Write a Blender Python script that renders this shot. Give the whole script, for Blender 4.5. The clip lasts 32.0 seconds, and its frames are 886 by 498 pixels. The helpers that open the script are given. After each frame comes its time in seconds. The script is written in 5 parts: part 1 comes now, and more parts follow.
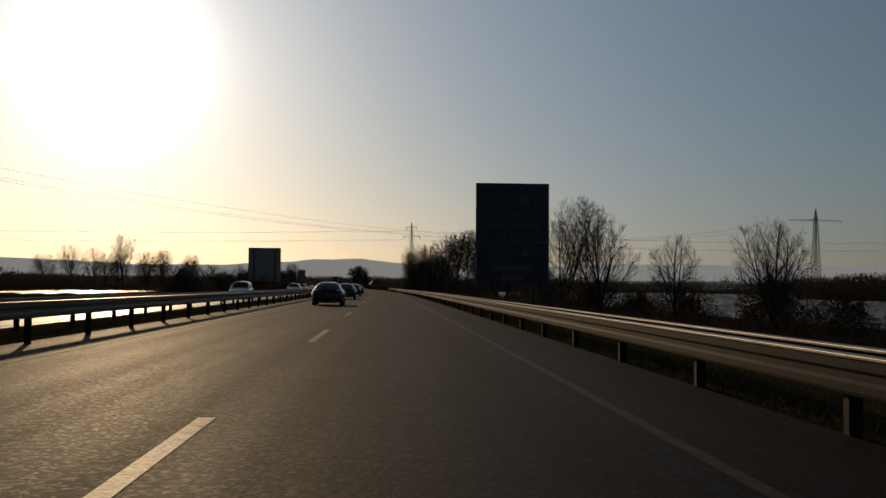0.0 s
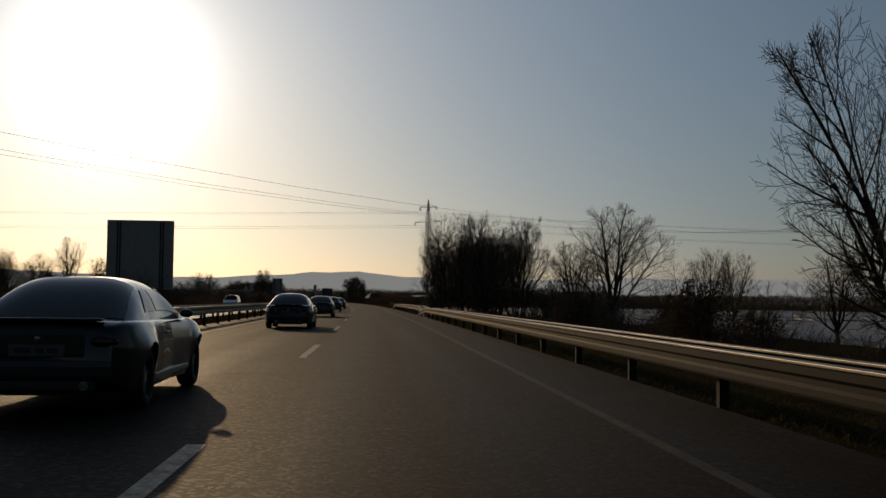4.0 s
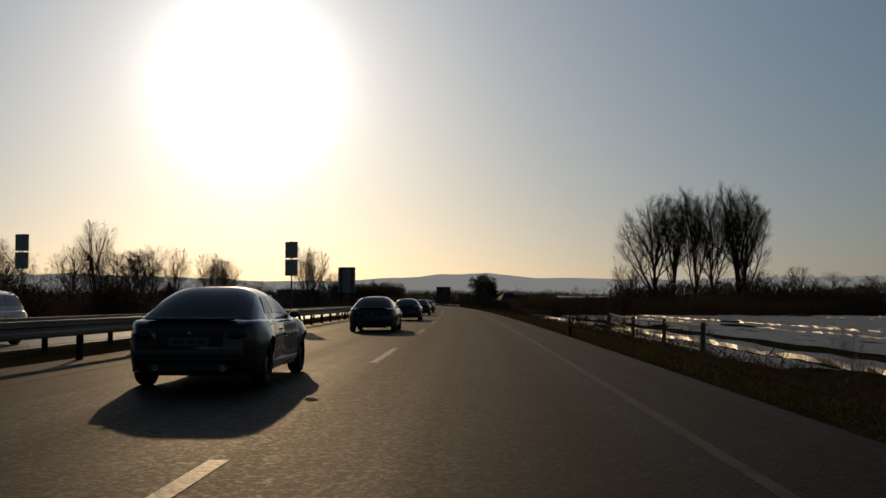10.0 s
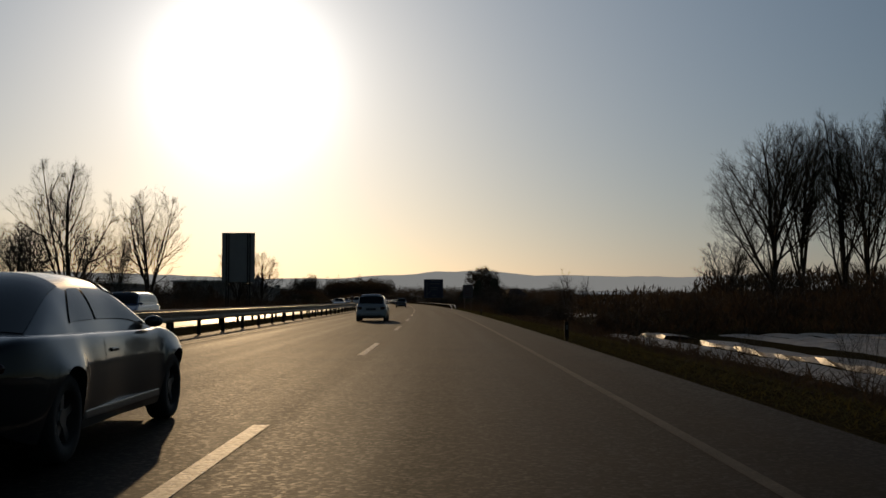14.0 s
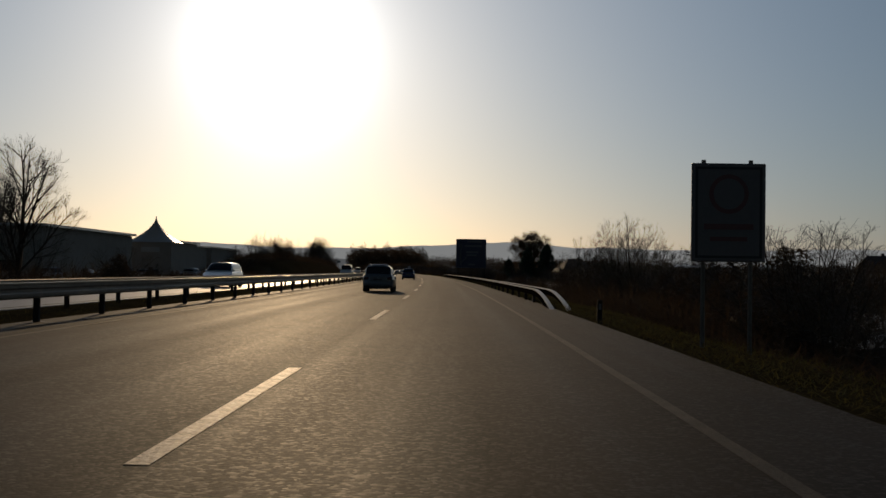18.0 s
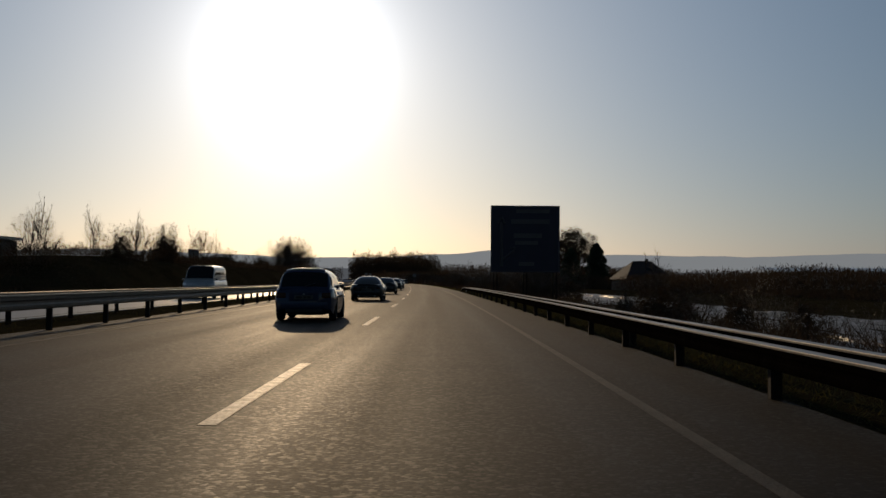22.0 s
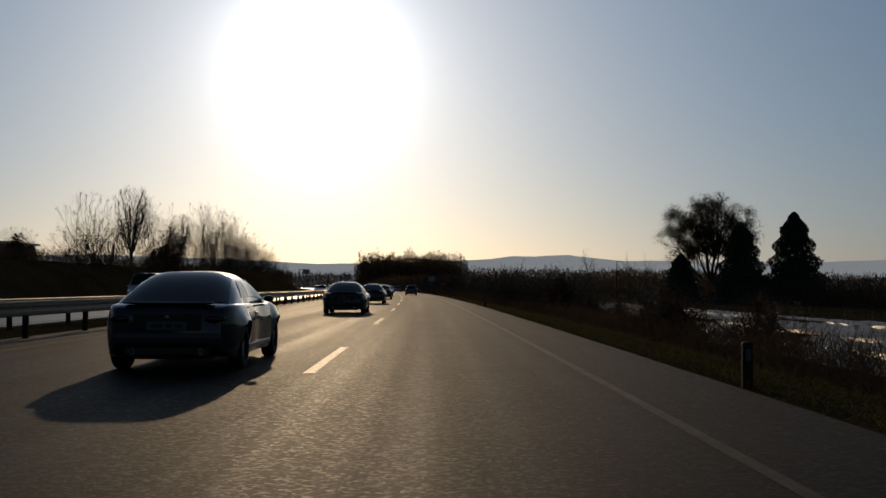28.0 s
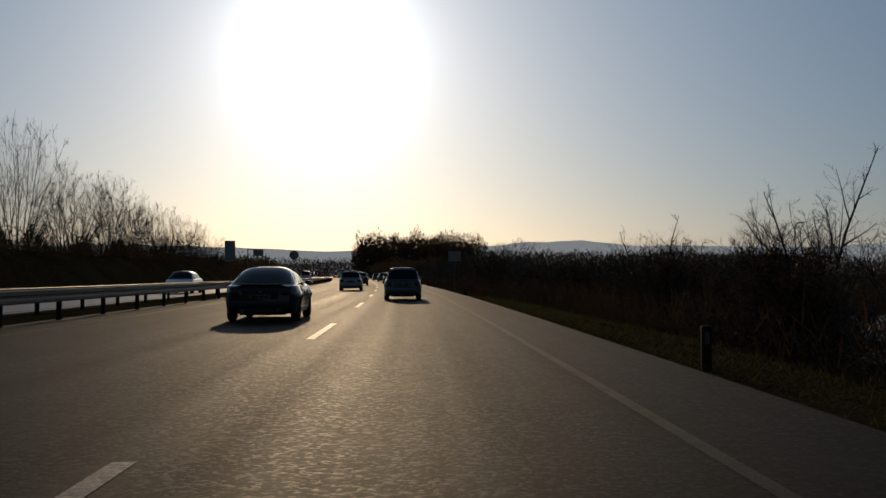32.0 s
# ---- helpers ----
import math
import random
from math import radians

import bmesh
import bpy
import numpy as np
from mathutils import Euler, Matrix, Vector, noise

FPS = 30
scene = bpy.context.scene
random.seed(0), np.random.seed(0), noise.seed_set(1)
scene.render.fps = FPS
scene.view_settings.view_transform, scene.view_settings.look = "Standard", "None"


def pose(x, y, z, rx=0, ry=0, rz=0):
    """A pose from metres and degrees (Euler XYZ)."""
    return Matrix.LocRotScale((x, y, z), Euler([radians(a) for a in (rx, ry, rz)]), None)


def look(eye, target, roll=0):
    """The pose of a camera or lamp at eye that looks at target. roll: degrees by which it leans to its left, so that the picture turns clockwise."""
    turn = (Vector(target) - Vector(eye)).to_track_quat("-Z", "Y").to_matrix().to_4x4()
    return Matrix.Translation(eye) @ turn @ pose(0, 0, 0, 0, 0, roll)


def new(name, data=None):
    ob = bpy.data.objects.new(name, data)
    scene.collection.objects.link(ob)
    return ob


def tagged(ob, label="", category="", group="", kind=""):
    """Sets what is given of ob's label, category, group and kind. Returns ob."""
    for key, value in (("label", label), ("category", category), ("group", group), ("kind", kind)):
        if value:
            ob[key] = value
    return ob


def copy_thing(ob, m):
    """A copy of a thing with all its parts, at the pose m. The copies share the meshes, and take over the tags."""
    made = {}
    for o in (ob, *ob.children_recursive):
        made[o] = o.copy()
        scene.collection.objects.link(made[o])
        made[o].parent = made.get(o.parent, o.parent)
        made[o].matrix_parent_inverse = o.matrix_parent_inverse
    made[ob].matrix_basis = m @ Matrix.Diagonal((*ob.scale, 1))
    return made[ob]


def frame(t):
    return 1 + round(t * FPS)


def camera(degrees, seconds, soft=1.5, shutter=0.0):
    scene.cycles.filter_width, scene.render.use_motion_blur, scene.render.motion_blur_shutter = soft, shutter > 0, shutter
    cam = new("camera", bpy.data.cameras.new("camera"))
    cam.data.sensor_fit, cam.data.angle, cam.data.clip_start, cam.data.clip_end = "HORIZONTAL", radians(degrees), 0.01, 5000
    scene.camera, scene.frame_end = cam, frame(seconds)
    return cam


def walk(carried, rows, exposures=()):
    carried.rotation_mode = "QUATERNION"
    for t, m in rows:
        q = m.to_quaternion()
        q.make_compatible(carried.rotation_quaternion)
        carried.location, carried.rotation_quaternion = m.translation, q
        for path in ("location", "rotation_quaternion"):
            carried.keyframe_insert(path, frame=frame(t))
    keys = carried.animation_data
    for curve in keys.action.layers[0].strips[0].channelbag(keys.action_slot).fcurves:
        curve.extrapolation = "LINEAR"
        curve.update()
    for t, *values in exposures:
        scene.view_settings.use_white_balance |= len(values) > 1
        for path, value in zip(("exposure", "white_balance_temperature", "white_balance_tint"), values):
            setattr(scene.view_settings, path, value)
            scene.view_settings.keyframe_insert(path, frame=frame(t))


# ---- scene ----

# ---------- the road's line: distance s along it, offset d to its right ----------
CURVE_S = [0, 145, 290, 435, 580, 725, 870]
CURVE_K = [0.0398, 0.1885, 0.2247, 0.2317, 0.2634, 0.1609, 0.3314]
STEP = 2.0
LINE_S = np.arange(-400, 4801, STEP)
_k = np.interp(LINE_S, CURVE_S, CURVE_K) * 1e-3
_k = np.where(LINE_S > 1000, _k * np.clip((1400 - LINE_S) / 400, 0, 1), _k)
_k = np.where(LINE_S < -60, 0, _k)
LINE_T = np.cumsum(_k) * STEP
LINE_T -= np.interp(0, LINE_S, LINE_T)
LINE_X = np.cumsum(-np.sin(LINE_T)) * STEP
LINE_Y = np.cumsum(np.cos(LINE_T)) * STEP
LINE_X -= np.interp(0, LINE_S, LINE_X)
LINE_Y -= np.interp(0, LINE_S, LINE_Y)


def heading(s):
    return float(np.interp(s, LINE_S, LINE_T))


def at(s, d=0.0, z=0.0):
    """The place s metres along the road and d metres to its right."""
    th = heading(s)
    return Vector((float(np.interp(s, LINE_S, LINE_X)) + d * math.cos(th), float(np.interp(s, LINE_S, LINE_Y)) + d * math.sin(th), z))


def on_road(s, d=0.0, z=0.0, turn=0.0, size=1.0):
    """A pose on the road's line, with y ahead; turn in degrees."""
    return Matrix.LocRotScale(at(s, d, z), Euler((0, 0, heading(s) + radians(turn))), Vector((size,) * 3) if not isinstance(size, tuple) else Vector(size))


# ---------- camera ----------
EYE = 1.13
# metres travelled by seconds
GONE_T = [0, 4, 8, 11, 13, 15, 17, 19, 23, 26, 29, 32]
GONE_S = [0, 108.8, 217.6, 298.5, 351.3, 403.7, 456.5, 509.6, 615.3, 693.6, 771.2, 848.6]
cam = camera(46.0, 32.0, soft=1.5)
# seconds, offset in the lane, yaw from the road, pitch, roll
PATH = [
    (0.0, -0.14, -3.0, 2.07, 0.45),
    (0.5, -0.16, -2.54, 1.14, 0.23),
    (1.0, -0.18, -2.57, 1.18, -0.38),
    (1.5, -0.2, -3.06, 1.57, -0.64),
    (2.0, -0.22, -3.15, 1.83, -0.71),
    (2.5, -0.24, -3.47, 2.08, -0.45),
    (3.0, -0.26, -4.6, 2.36, -0.21),
    (3.5, -0.28, -4.19, 2.48, 0.25),
    (4.0, -0.3, -3.64, 2.83, 0.62),
    (4.5, -0.24, -3.33, 3.14, 0.26),
    (5.0, -0.19, -3.12, 3.34, 0.18),
    (5.5, -0.14, -2.91, 3.53, 0.11),
    (6.0, -0.08, -2.7, 3.73, 0.04),
    (6.5, -0.03, -2.49, 3.92, -0.03),
    (7.0, 0.03, -1.76, 4.1, -0.23),
    (7.5, 0.08, -0.53, 3.98, -0.45),
    (8.0, 0.13, 0.08, 3.89, -0.67),
    (8.5, 0.18, 1.44, 3.6, -0.55),
    (9.0, 0.22, 1.06, 3.07, -1.07),
    (9.5, 0.18, 1.17, 2.91, -0.46),
    (10.0, 0.15, 1.65, 2.92, 0.04),
    (10.5, 0.11, 1.86, 2.85, -0.04),
    (11.0, 0.08, 1.53, 2.92, 0.45),
    (11.5, 0.04, 1.69, 3.24, 0.83),
    (12.0, 0.01, 1.94, 3.11, 0.91),
    (12.5, -0.03, 1.95, 3.01, 0.79),
    (13.0, -0.06, 1.66, 2.82, 0.48),
    (13.5, -0.04, 1.17, 2.81, 0.28),
    (14.0, -0.02, 0.03, 2.81, -0.0),
    (14.5, -0.0, -0.88, 2.69, -0.26),
    (15.0, 0.02, -0.73, 2.23, -0.25),
    (15.5, 0.04, -0.57, 1.77, -0.24),
    (16.0, 0.06, -0.41, 1.3, -0.22),
    (16.5, 0.08, -0.25, 0.84, -0.21),
    (17.0, 0.1, -0.06, 0.94, 0.2),
    (17.5, 0.11, 0.22, 1.08, 0.68),
    (18.0, 0.13, 0.64, 1.23, 0.83),
    (18.5, 0.1, 0.84, 1.55, 0.64),
    (19.0, 0.07, 0.98, 1.84, 0.54),
    (19.5, 0.08, 1.12, 2.09, 0.42),
    (20.0, 0.1, 0.82, 2.01, 0.35),
    (20.5, 0.11, 0.6, 1.87, 0.31),
    (21.0, 0.12, 0.53, 1.82, 0.29),
    (21.5, 0.13, 0.31, 1.83, 0.26),
    (22.0, 0.14, -0.11, 1.73, 0.26),
    (22.5, 0.16, -0.19, 1.44, 0.36),
    (23.0, 0.17, 0.05, 1.57, 0.5),
    (23.5, 0.12, 0.06, 1.48, 0.36),
    (24.0, 0.08, -0.0, 1.62, 0.28),
    (24.5, 0.04, -0.15, 1.44, 0.17),
    (25.0, -0.0, -0.19, 1.47, 0.23),
    (25.5, -0.05, -0.04, 1.44, 0.37),
    (26.0, -0.09, -0.12, 1.45, 0.33),
    (26.5, -0.09, -0.09, 1.69, 0.27),
    (27.0, -0.09, -0.29, 1.83, 0.26),
    (27.5, -0.1, -0.49, 1.97, 0.26),
    (28.0, -0.1, -0.7, 2.11, 0.25),
    (28.5, -0.1, -0.9, 2.25, 0.25),
    (29.0, -0.1, -0.75, 1.95, 0.28),
    (29.5, -0.07, -0.81, 2.01, 0.37),
    (30.0, -0.04, -0.93, 1.94, 0.34),
    (30.5, -0.01, -1.06, 2.04, 0.17),
    (31.0, 0.02, -1.0, 1.66, -0.03),
    (31.5, 0.06, -1.59, 1.57, -0.31),
    (32.0, 0.09, -1.65, 1.41, -0.22),
]
VIEW = []
for _t, _d, _yaw, _pitch, _roll in PATH:
    _s = float(np.interp(_t, GONE_T, GONE_S))
    _p = at(_s, _d, EYE)
    _y = heading(_s) + radians(_yaw)
    _a = Vector((-math.sin(_y) * math.cos(radians(_pitch)), math.cos(_y) * math.cos(radians(_pitch)), math.sin(radians(_pitch))))
    VIEW.append((_t, look(_p, _p + _a, _roll)))
walk(cam, VIEW, [(0.0, -1.5, 6450, 10), (15.0, -1.5, 6500, 10), (20.0, -1.5, 6100, 10), (32.0, -1.5, 5900, 10)])

# ---------- sky and sun ----------
SUN_LEFT, SUN_UP = 14.8, 12.0
world = bpy.data.worlds.new("sky")
scene.world = world
world.use_nodes = True
_n = world.node_tree.nodes
_sky = _n.new("ShaderNodeTexSky")
_sky.sky_type, _sky.sun_disc = "NISHITA", False
_sky.sun_elevation, _sky.sun_rotation = radians(SUN_UP), radians(-SUN_LEFT)
_sky.air_density, _sky.dust_density, _sky.ozone_density, _sky.altitude = 1.0, 0.9, 1.5, 100
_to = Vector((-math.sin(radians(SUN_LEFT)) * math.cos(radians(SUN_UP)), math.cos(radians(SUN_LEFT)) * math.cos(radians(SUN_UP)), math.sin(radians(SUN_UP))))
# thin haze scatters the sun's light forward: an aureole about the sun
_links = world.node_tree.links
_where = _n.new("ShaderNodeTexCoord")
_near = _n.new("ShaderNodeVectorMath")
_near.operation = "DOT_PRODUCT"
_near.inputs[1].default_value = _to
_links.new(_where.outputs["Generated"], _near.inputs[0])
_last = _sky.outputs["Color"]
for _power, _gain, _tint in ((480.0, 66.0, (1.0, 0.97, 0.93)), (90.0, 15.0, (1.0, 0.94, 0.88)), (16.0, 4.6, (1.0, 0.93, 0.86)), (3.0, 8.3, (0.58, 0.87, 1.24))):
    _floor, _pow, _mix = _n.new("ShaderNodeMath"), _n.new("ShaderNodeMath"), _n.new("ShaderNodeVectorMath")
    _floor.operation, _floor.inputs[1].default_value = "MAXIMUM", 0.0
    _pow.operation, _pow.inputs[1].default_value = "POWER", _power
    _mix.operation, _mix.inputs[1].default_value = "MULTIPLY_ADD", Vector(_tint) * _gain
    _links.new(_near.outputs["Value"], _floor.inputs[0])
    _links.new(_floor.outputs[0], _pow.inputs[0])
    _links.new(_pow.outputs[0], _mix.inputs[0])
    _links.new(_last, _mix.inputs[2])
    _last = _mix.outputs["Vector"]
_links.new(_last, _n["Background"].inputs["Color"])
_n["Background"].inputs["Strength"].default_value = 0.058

_sun = bpy.data.lights.new("sun", "SUN")
_sun.energy, _sun.angle, _sun.color = 3.2, radians(0.53), (1.0, 0.68, 0.36)
sun = new("sun", _sun)
sun.matrix_world = look(_to * 300, (0, 0, 0))

# ---------- materials ----------
def material(name, color, rough=0.8, metal=0.0, vary=0.25, scale=3.0, fine=60.0, bump=0.0, spread=0.0, **more):
    """A surface with two scales of variation in colour, roughness and relief."""
    m = bpy.data.materials.new(name)
    m.use_nodes = True
    n, l = m.node_tree.nodes, m.node_tree.links
    b = n["Principled BSDF"]
    b.inputs["Roughness"].default_value, b.inputs["Metallic"].default_value = rough, metal
    for key, value in more.items():
        b.inputs[key.replace("_", " ")].default_value = value
    where = n.new("ShaderNodeTexCoord")
    big, small = n.new("ShaderNodeTexNoise"), n.new("ShaderNodeTexNoise")
    big.inputs["Scale"].default_value, big.inputs["Detail"].default_value = scale, 6
    small.inputs["Scale"].default_value, small.inputs["Detail"].default_value = fine, 3
    for t in (big, small):
        l.new(where.outputs["Object"], t.inputs["Vector"])
    add = n.new("ShaderNodeMath")
    add.operation = "ADD"
    l.new(big.outputs["Fac"], add.inputs[0])
    l.new(small.outputs["Fac"], add.inputs[1])
    last = add
    if spread:
        info, times = n.new("ShaderNodeObjectInfo"), n.new("ShaderNodeMath")
        times.operation = "MULTIPLY_ADD"
        times.inputs[1].default_value = spread
        l.new(info.outputs["Random"], times.inputs[0])
        l.new(add.outputs[0], times.inputs[2])
        last = times
    ramp = n.new("ShaderNodeValToRGB")
    c = Vector(color)
    ramp.color_ramp.elements[0].position, ramp.color_ramp.elements[1].position = 0.35, 0.75
    half = n.new("ShaderNodeMath")
    half.operation = "MULTIPLY"
    half.inputs[1].default_value = 0.5
    l.new(last.outputs[0], half.inputs[0])
    l.new(half.outputs[0], ramp.inputs["Fac"])
    ramp.color_ramp.elements[0].color = (*(c * (1 - vary)), 1)
    ramp.color_ramp.elements[1].color = (*[min(1, v) for v in c * (1 + vary)], 1)
    l.new(ramp.outputs["Color"], b.inputs["Base Color"])
    if bump:
        r = n.new("ShaderNodeBump")
        r.inputs["Strength"].default_value = bump
        r.inputs["Distance"].default_value = 0.02
        l.new(add.outputs[0], r.inputs["Height"])
        l.new(r.outputs["Normal"], b.inputs["Normal"])
    return m


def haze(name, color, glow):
    """Distance whose haze is put into the colour as a glow."""
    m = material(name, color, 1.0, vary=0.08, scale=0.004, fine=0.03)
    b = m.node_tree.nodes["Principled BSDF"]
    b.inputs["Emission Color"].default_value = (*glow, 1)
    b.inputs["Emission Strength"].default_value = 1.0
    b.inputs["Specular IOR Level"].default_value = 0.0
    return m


def asphalt():
    """Worn asphalt: stones of the mix, blotches, and polished streaks along the lanes (the strips' UV is offset, distance)."""
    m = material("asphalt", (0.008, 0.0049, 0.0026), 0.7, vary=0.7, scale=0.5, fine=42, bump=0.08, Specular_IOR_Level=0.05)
    n, l = m.node_tree.nodes, m.node_tree.links
    b = n["Principled BSDF"]
    ramp = next(node for node in n if node.type == "VALTORGB")
    ramp.color_ramp.elements[0].position, ramp.color_ramp.elements[1].position = 0.43, 0.6
    uv, place, streak, span = n.new("ShaderNodeTexCoord"), n.new("ShaderNodeMapping"), n.new("ShaderNodeTexNoise"), n.new("ShaderNodeMapRange")
    place.inputs["Scale"].default_value = (1.3, 0.012, 1)
    streak.inputs["Scale"].default_value, streak.inputs["Detail"].default_value = 1.0, 6
    span.inputs["From Min"].default_value, span.inputs["From Max"].default_value = 0.3, 0.7
    span.inputs["To Min"].default_value, span.inputs["To Max"].default_value = 0.67, 0.78
    l.new(uv.outputs["UV"], place.inputs["Vector"])
    l.new(place.outputs["Vector"], streak.inputs["Vector"])
    l.new(streak.outputs["Fac"], span.inputs["Value"])
    # stones a few centimetres apart, some polished and pale
    stone, pale, tone, mix = n.new("ShaderNodeTexVoronoi"), n.new("ShaderNodeMapRange"), n.new("ShaderNodeMixRGB"), n.new("ShaderNodeMath")
    stone.inputs["Scale"].default_value = 30.0
    pale.inputs["From Min"].default_value, pale.inputs["From Max"].default_value = 0.55, 1.0
    pale.inputs["To Min"].default_value, pale.inputs["To Max"].default_value = 0.0, 1.0
    tone.blend_type = "MIX"
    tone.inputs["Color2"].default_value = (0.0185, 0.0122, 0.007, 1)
    l.new(uv.outputs["Object"], stone.inputs["Vector"])
    split = n.new("ShaderNodeSeparateColor")
    l.new(stone.outputs["Color"], split.inputs["Color"])
    l.new(split.outputs["Red"], pale.inputs["Value"])
    l.new(pale.outputs["Result"], tone.inputs["Fac"])
    l.new(ramp.outputs["Color"], tone.inputs["Color1"])
    l.new(tone.outputs["Color"], b.inputs["Base Color"])
    mix.operation, mix.inputs[1].default_value = "MULTIPLY_ADD", -0.12
    l.new(pale.outputs["Result"], mix.inputs[0])
    l.new(span.outputs["Result"], mix.inputs[2])
    l.new(mix.outputs[0], b.inputs["Roughness"])
    low = n.new("ShaderNodeBump")
    low.invert = True
    low.inputs["Strength"].default_value, low.inputs["Distance"].default_value = 0.16, 0.008
    l.new(stone.outputs["Distance"], low.inputs["Height"])
    first = next(node for node in n if node.type == "BUMP" and node is not low and node != low)
    l.new(first.outputs["Normal"], low.inputs["Normal"])
    l.new(low.outputs["Normal"], b.inputs["Normal"])
    return m


def leafy(m, color, share):
    """Thin leaves and stalks let the light behind them through."""
    n, l = m.node_tree.nodes, m.node_tree.links
    through_leaf, mix = n.new("ShaderNodeBsdfTranslucent"), n.new("ShaderNodeMixShader")
    through_leaf.inputs["Color"].default_value = (*color, 1)
    mix.inputs["Fac"].default_value = share
    l.new(n["Principled BSDF"].outputs[0], mix.inputs[1])
    l.new(through_leaf.outputs[0], mix.inputs[2])
    l.new(mix.outputs[0], n["Material Output"].inputs["Surface"])
    return m


ASPHALT = asphalt()
# Opposite carriageway: sun glare is put into a paler road colour.
GLARING_ROAD = material("glaring_road", (0.06, 0.052, 0.042), 0.5, vary=0.25, scale=0.4, fine=30, bump=0.15, Specular_IOR_Level=0.6)
POST_STEEL = material("dull_post_steel", (0.03, 0.025, 0.02), 0.75, 0.1, vary=0.3, scale=2, fine=30, Specular_IOR_Level=0.15)
# Sunlit rail tops: the gleam is put into a paler steel colour.
LIT_STEEL = material("lit_steel", (0.36, 0.3, 0.22), 0.45, 0.4, vary=0.35, scale=1.2, fine=25)
# White lettering seen against the light: its shade is put into the grey.
LEGEND = material("shaded_lettering", (0.11, 0.108, 0.118), 0.5, vary=0.15, scale=2, fine=20)
GRASS = material("winter_grass", (0.046, 0.038, 0.02), 0.95, vary=0.5, scale=0.25, fine=6, bump=0.8, Specular_IOR_Level=0.0)
FILM = material("field_film", (0.3, 0.255, 0.2), 0.45, vary=0.5, scale=0.9, fine=7, bump=0.9, Specular_IOR_Level=0.22)
DASH_PAINT = material("dash_paint", (0.4, 0.34, 0.265), 0.6, vary=0.75, scale=5, fine=22, bump=0.35, Specular_IOR_Level=0.18)
# Notice board: dark grey face, dark red mark.
BOARD_FACE = material("grey_board", (0.12, 0.102, 0.1), 0.5, vary=0.12, scale=1.5, fine=20)
BOARD_MARK = material("dark_red_mark", (0.12, 0.038, 0.034), 0.5, vary=0.15, scale=2, fine=20)
PAINT = material("road_paint", (0.06, 0.047, 0.033), 0.7, vary=0.6, scale=2.5, fine=40, bump=0.3, Specular_IOR_Level=0.1)
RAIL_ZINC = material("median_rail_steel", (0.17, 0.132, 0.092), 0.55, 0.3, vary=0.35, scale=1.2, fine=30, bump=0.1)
# Shade on the roadside rail faces is put into these two darker steels.
HALF_SHADED_STEEL = material("half_shaded_steel", (0.026, 0.02, 0.0145), 0.75, 0.0, vary=0.45, scale=1.5, fine=30, bump=0.1, Specular_IOR_Level=0.1)
SHADED_STEEL = material("shaded_steel", (0.012, 0.009, 0.0065), 0.85, 0.0, vary=0.45, scale=1.5, fine=30, Specular_IOR_Level=0.0)
PALE = material("weathered_zinc", (0.16, 0.14, 0.115), 0.6, 0.5, vary=0.3, scale=1.2, fine=25)
BARK = material("bark", (0.06, 0.045, 0.033), 0.9, vary=0.4, scale=1.5, fine=25, bump=0.6, Specular_IOR_Level=0.1)
TWIG = material("twigs", (0.075, 0.055, 0.038), 0.6, vary=0.3, scale=1.5, fine=20, spread=0.3, Specular_IOR_Level=0.4)
DRY = leafy(material("dry_leaves", (0.055, 0.043, 0.03), 0.9, vary=0.5, scale=1, fine=8, spread=0.3, Specular_IOR_Level=0.05), (0.1, 0.07, 0.045), 0.25)
BLADE = leafy(material("verge_grass", (0.085, 0.08, 0.03), 0.9, vary=0.5, scale=0.4, fine=8, Specular_IOR_Level=0.05), (0.14, 0.12, 0.04), 0.25)
NEEDLE = material("conifer_needles", (0.03, 0.042, 0.022), 0.85, vary=0.4, scale=1, fine=12, spread=0.2)
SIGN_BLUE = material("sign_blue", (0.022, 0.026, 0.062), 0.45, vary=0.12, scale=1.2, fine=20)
SIGN_WHITE = material("sign_white", (0.36, 0.36, 0.35), 0.45, vary=0.1, scale=1.5, fine=20)
SIGN_BACK = material("sign_back", (0.3, 0.3, 0.3), 0.5, 0.4, vary=0.15, scale=1, fine=15)
TYRE = material("tyre_rubber", (0.02, 0.02, 0.02), 0.8, vary=0.2, fine=30)
RIM = material("alloy_rim", (0.35, 0.35, 0.35), 0.35, 0.9, vary=0.1)
GLASS = material("car_glass", (0.012, 0.013, 0.015), 0.04, vary=0.05, Specular_IOR_Level=0.5)
TRIM = material("black_trim", (0.02, 0.02, 0.02), 0.55, vary=0.2)
RED_LAMP = material("tail_lamp", (0.035, 0.005, 0.005), 0.25, vary=0.1)
CLEAR_LAMP = material("head_lamp", (0.6, 0.6, 0.6), 0.15, 0.4, vary=0.1)
PLATE = material("plate", (0.1, 0.1, 0.1), 0.5, vary=0.1)
WALL = material("render_wall", (0.3, 0.27, 0.23), 0.85, vary=0.15, scale=0.8, fine=15, bump=0.2)
ROOF = material("roof_tiles", (0.05, 0.032, 0.026), 0.7, vary=0.3, scale=1.5, fine=12, bump=0.4)
SHED = material("sheet_roof", (0.5, 0.5, 0.5), 0.35, 0.5, vary=0.15, scale=0.6, fine=8)
FACADE_WHITE = material("white_frames", (0.7, 0.7, 0.68), 0.5, vary=0.1, scale=1.5, fine=20)
CANVAS = material("tent_canvas", (0.34, 0.31, 0.27), 0.4, vary=0.1, scale=0.8, fine=10)
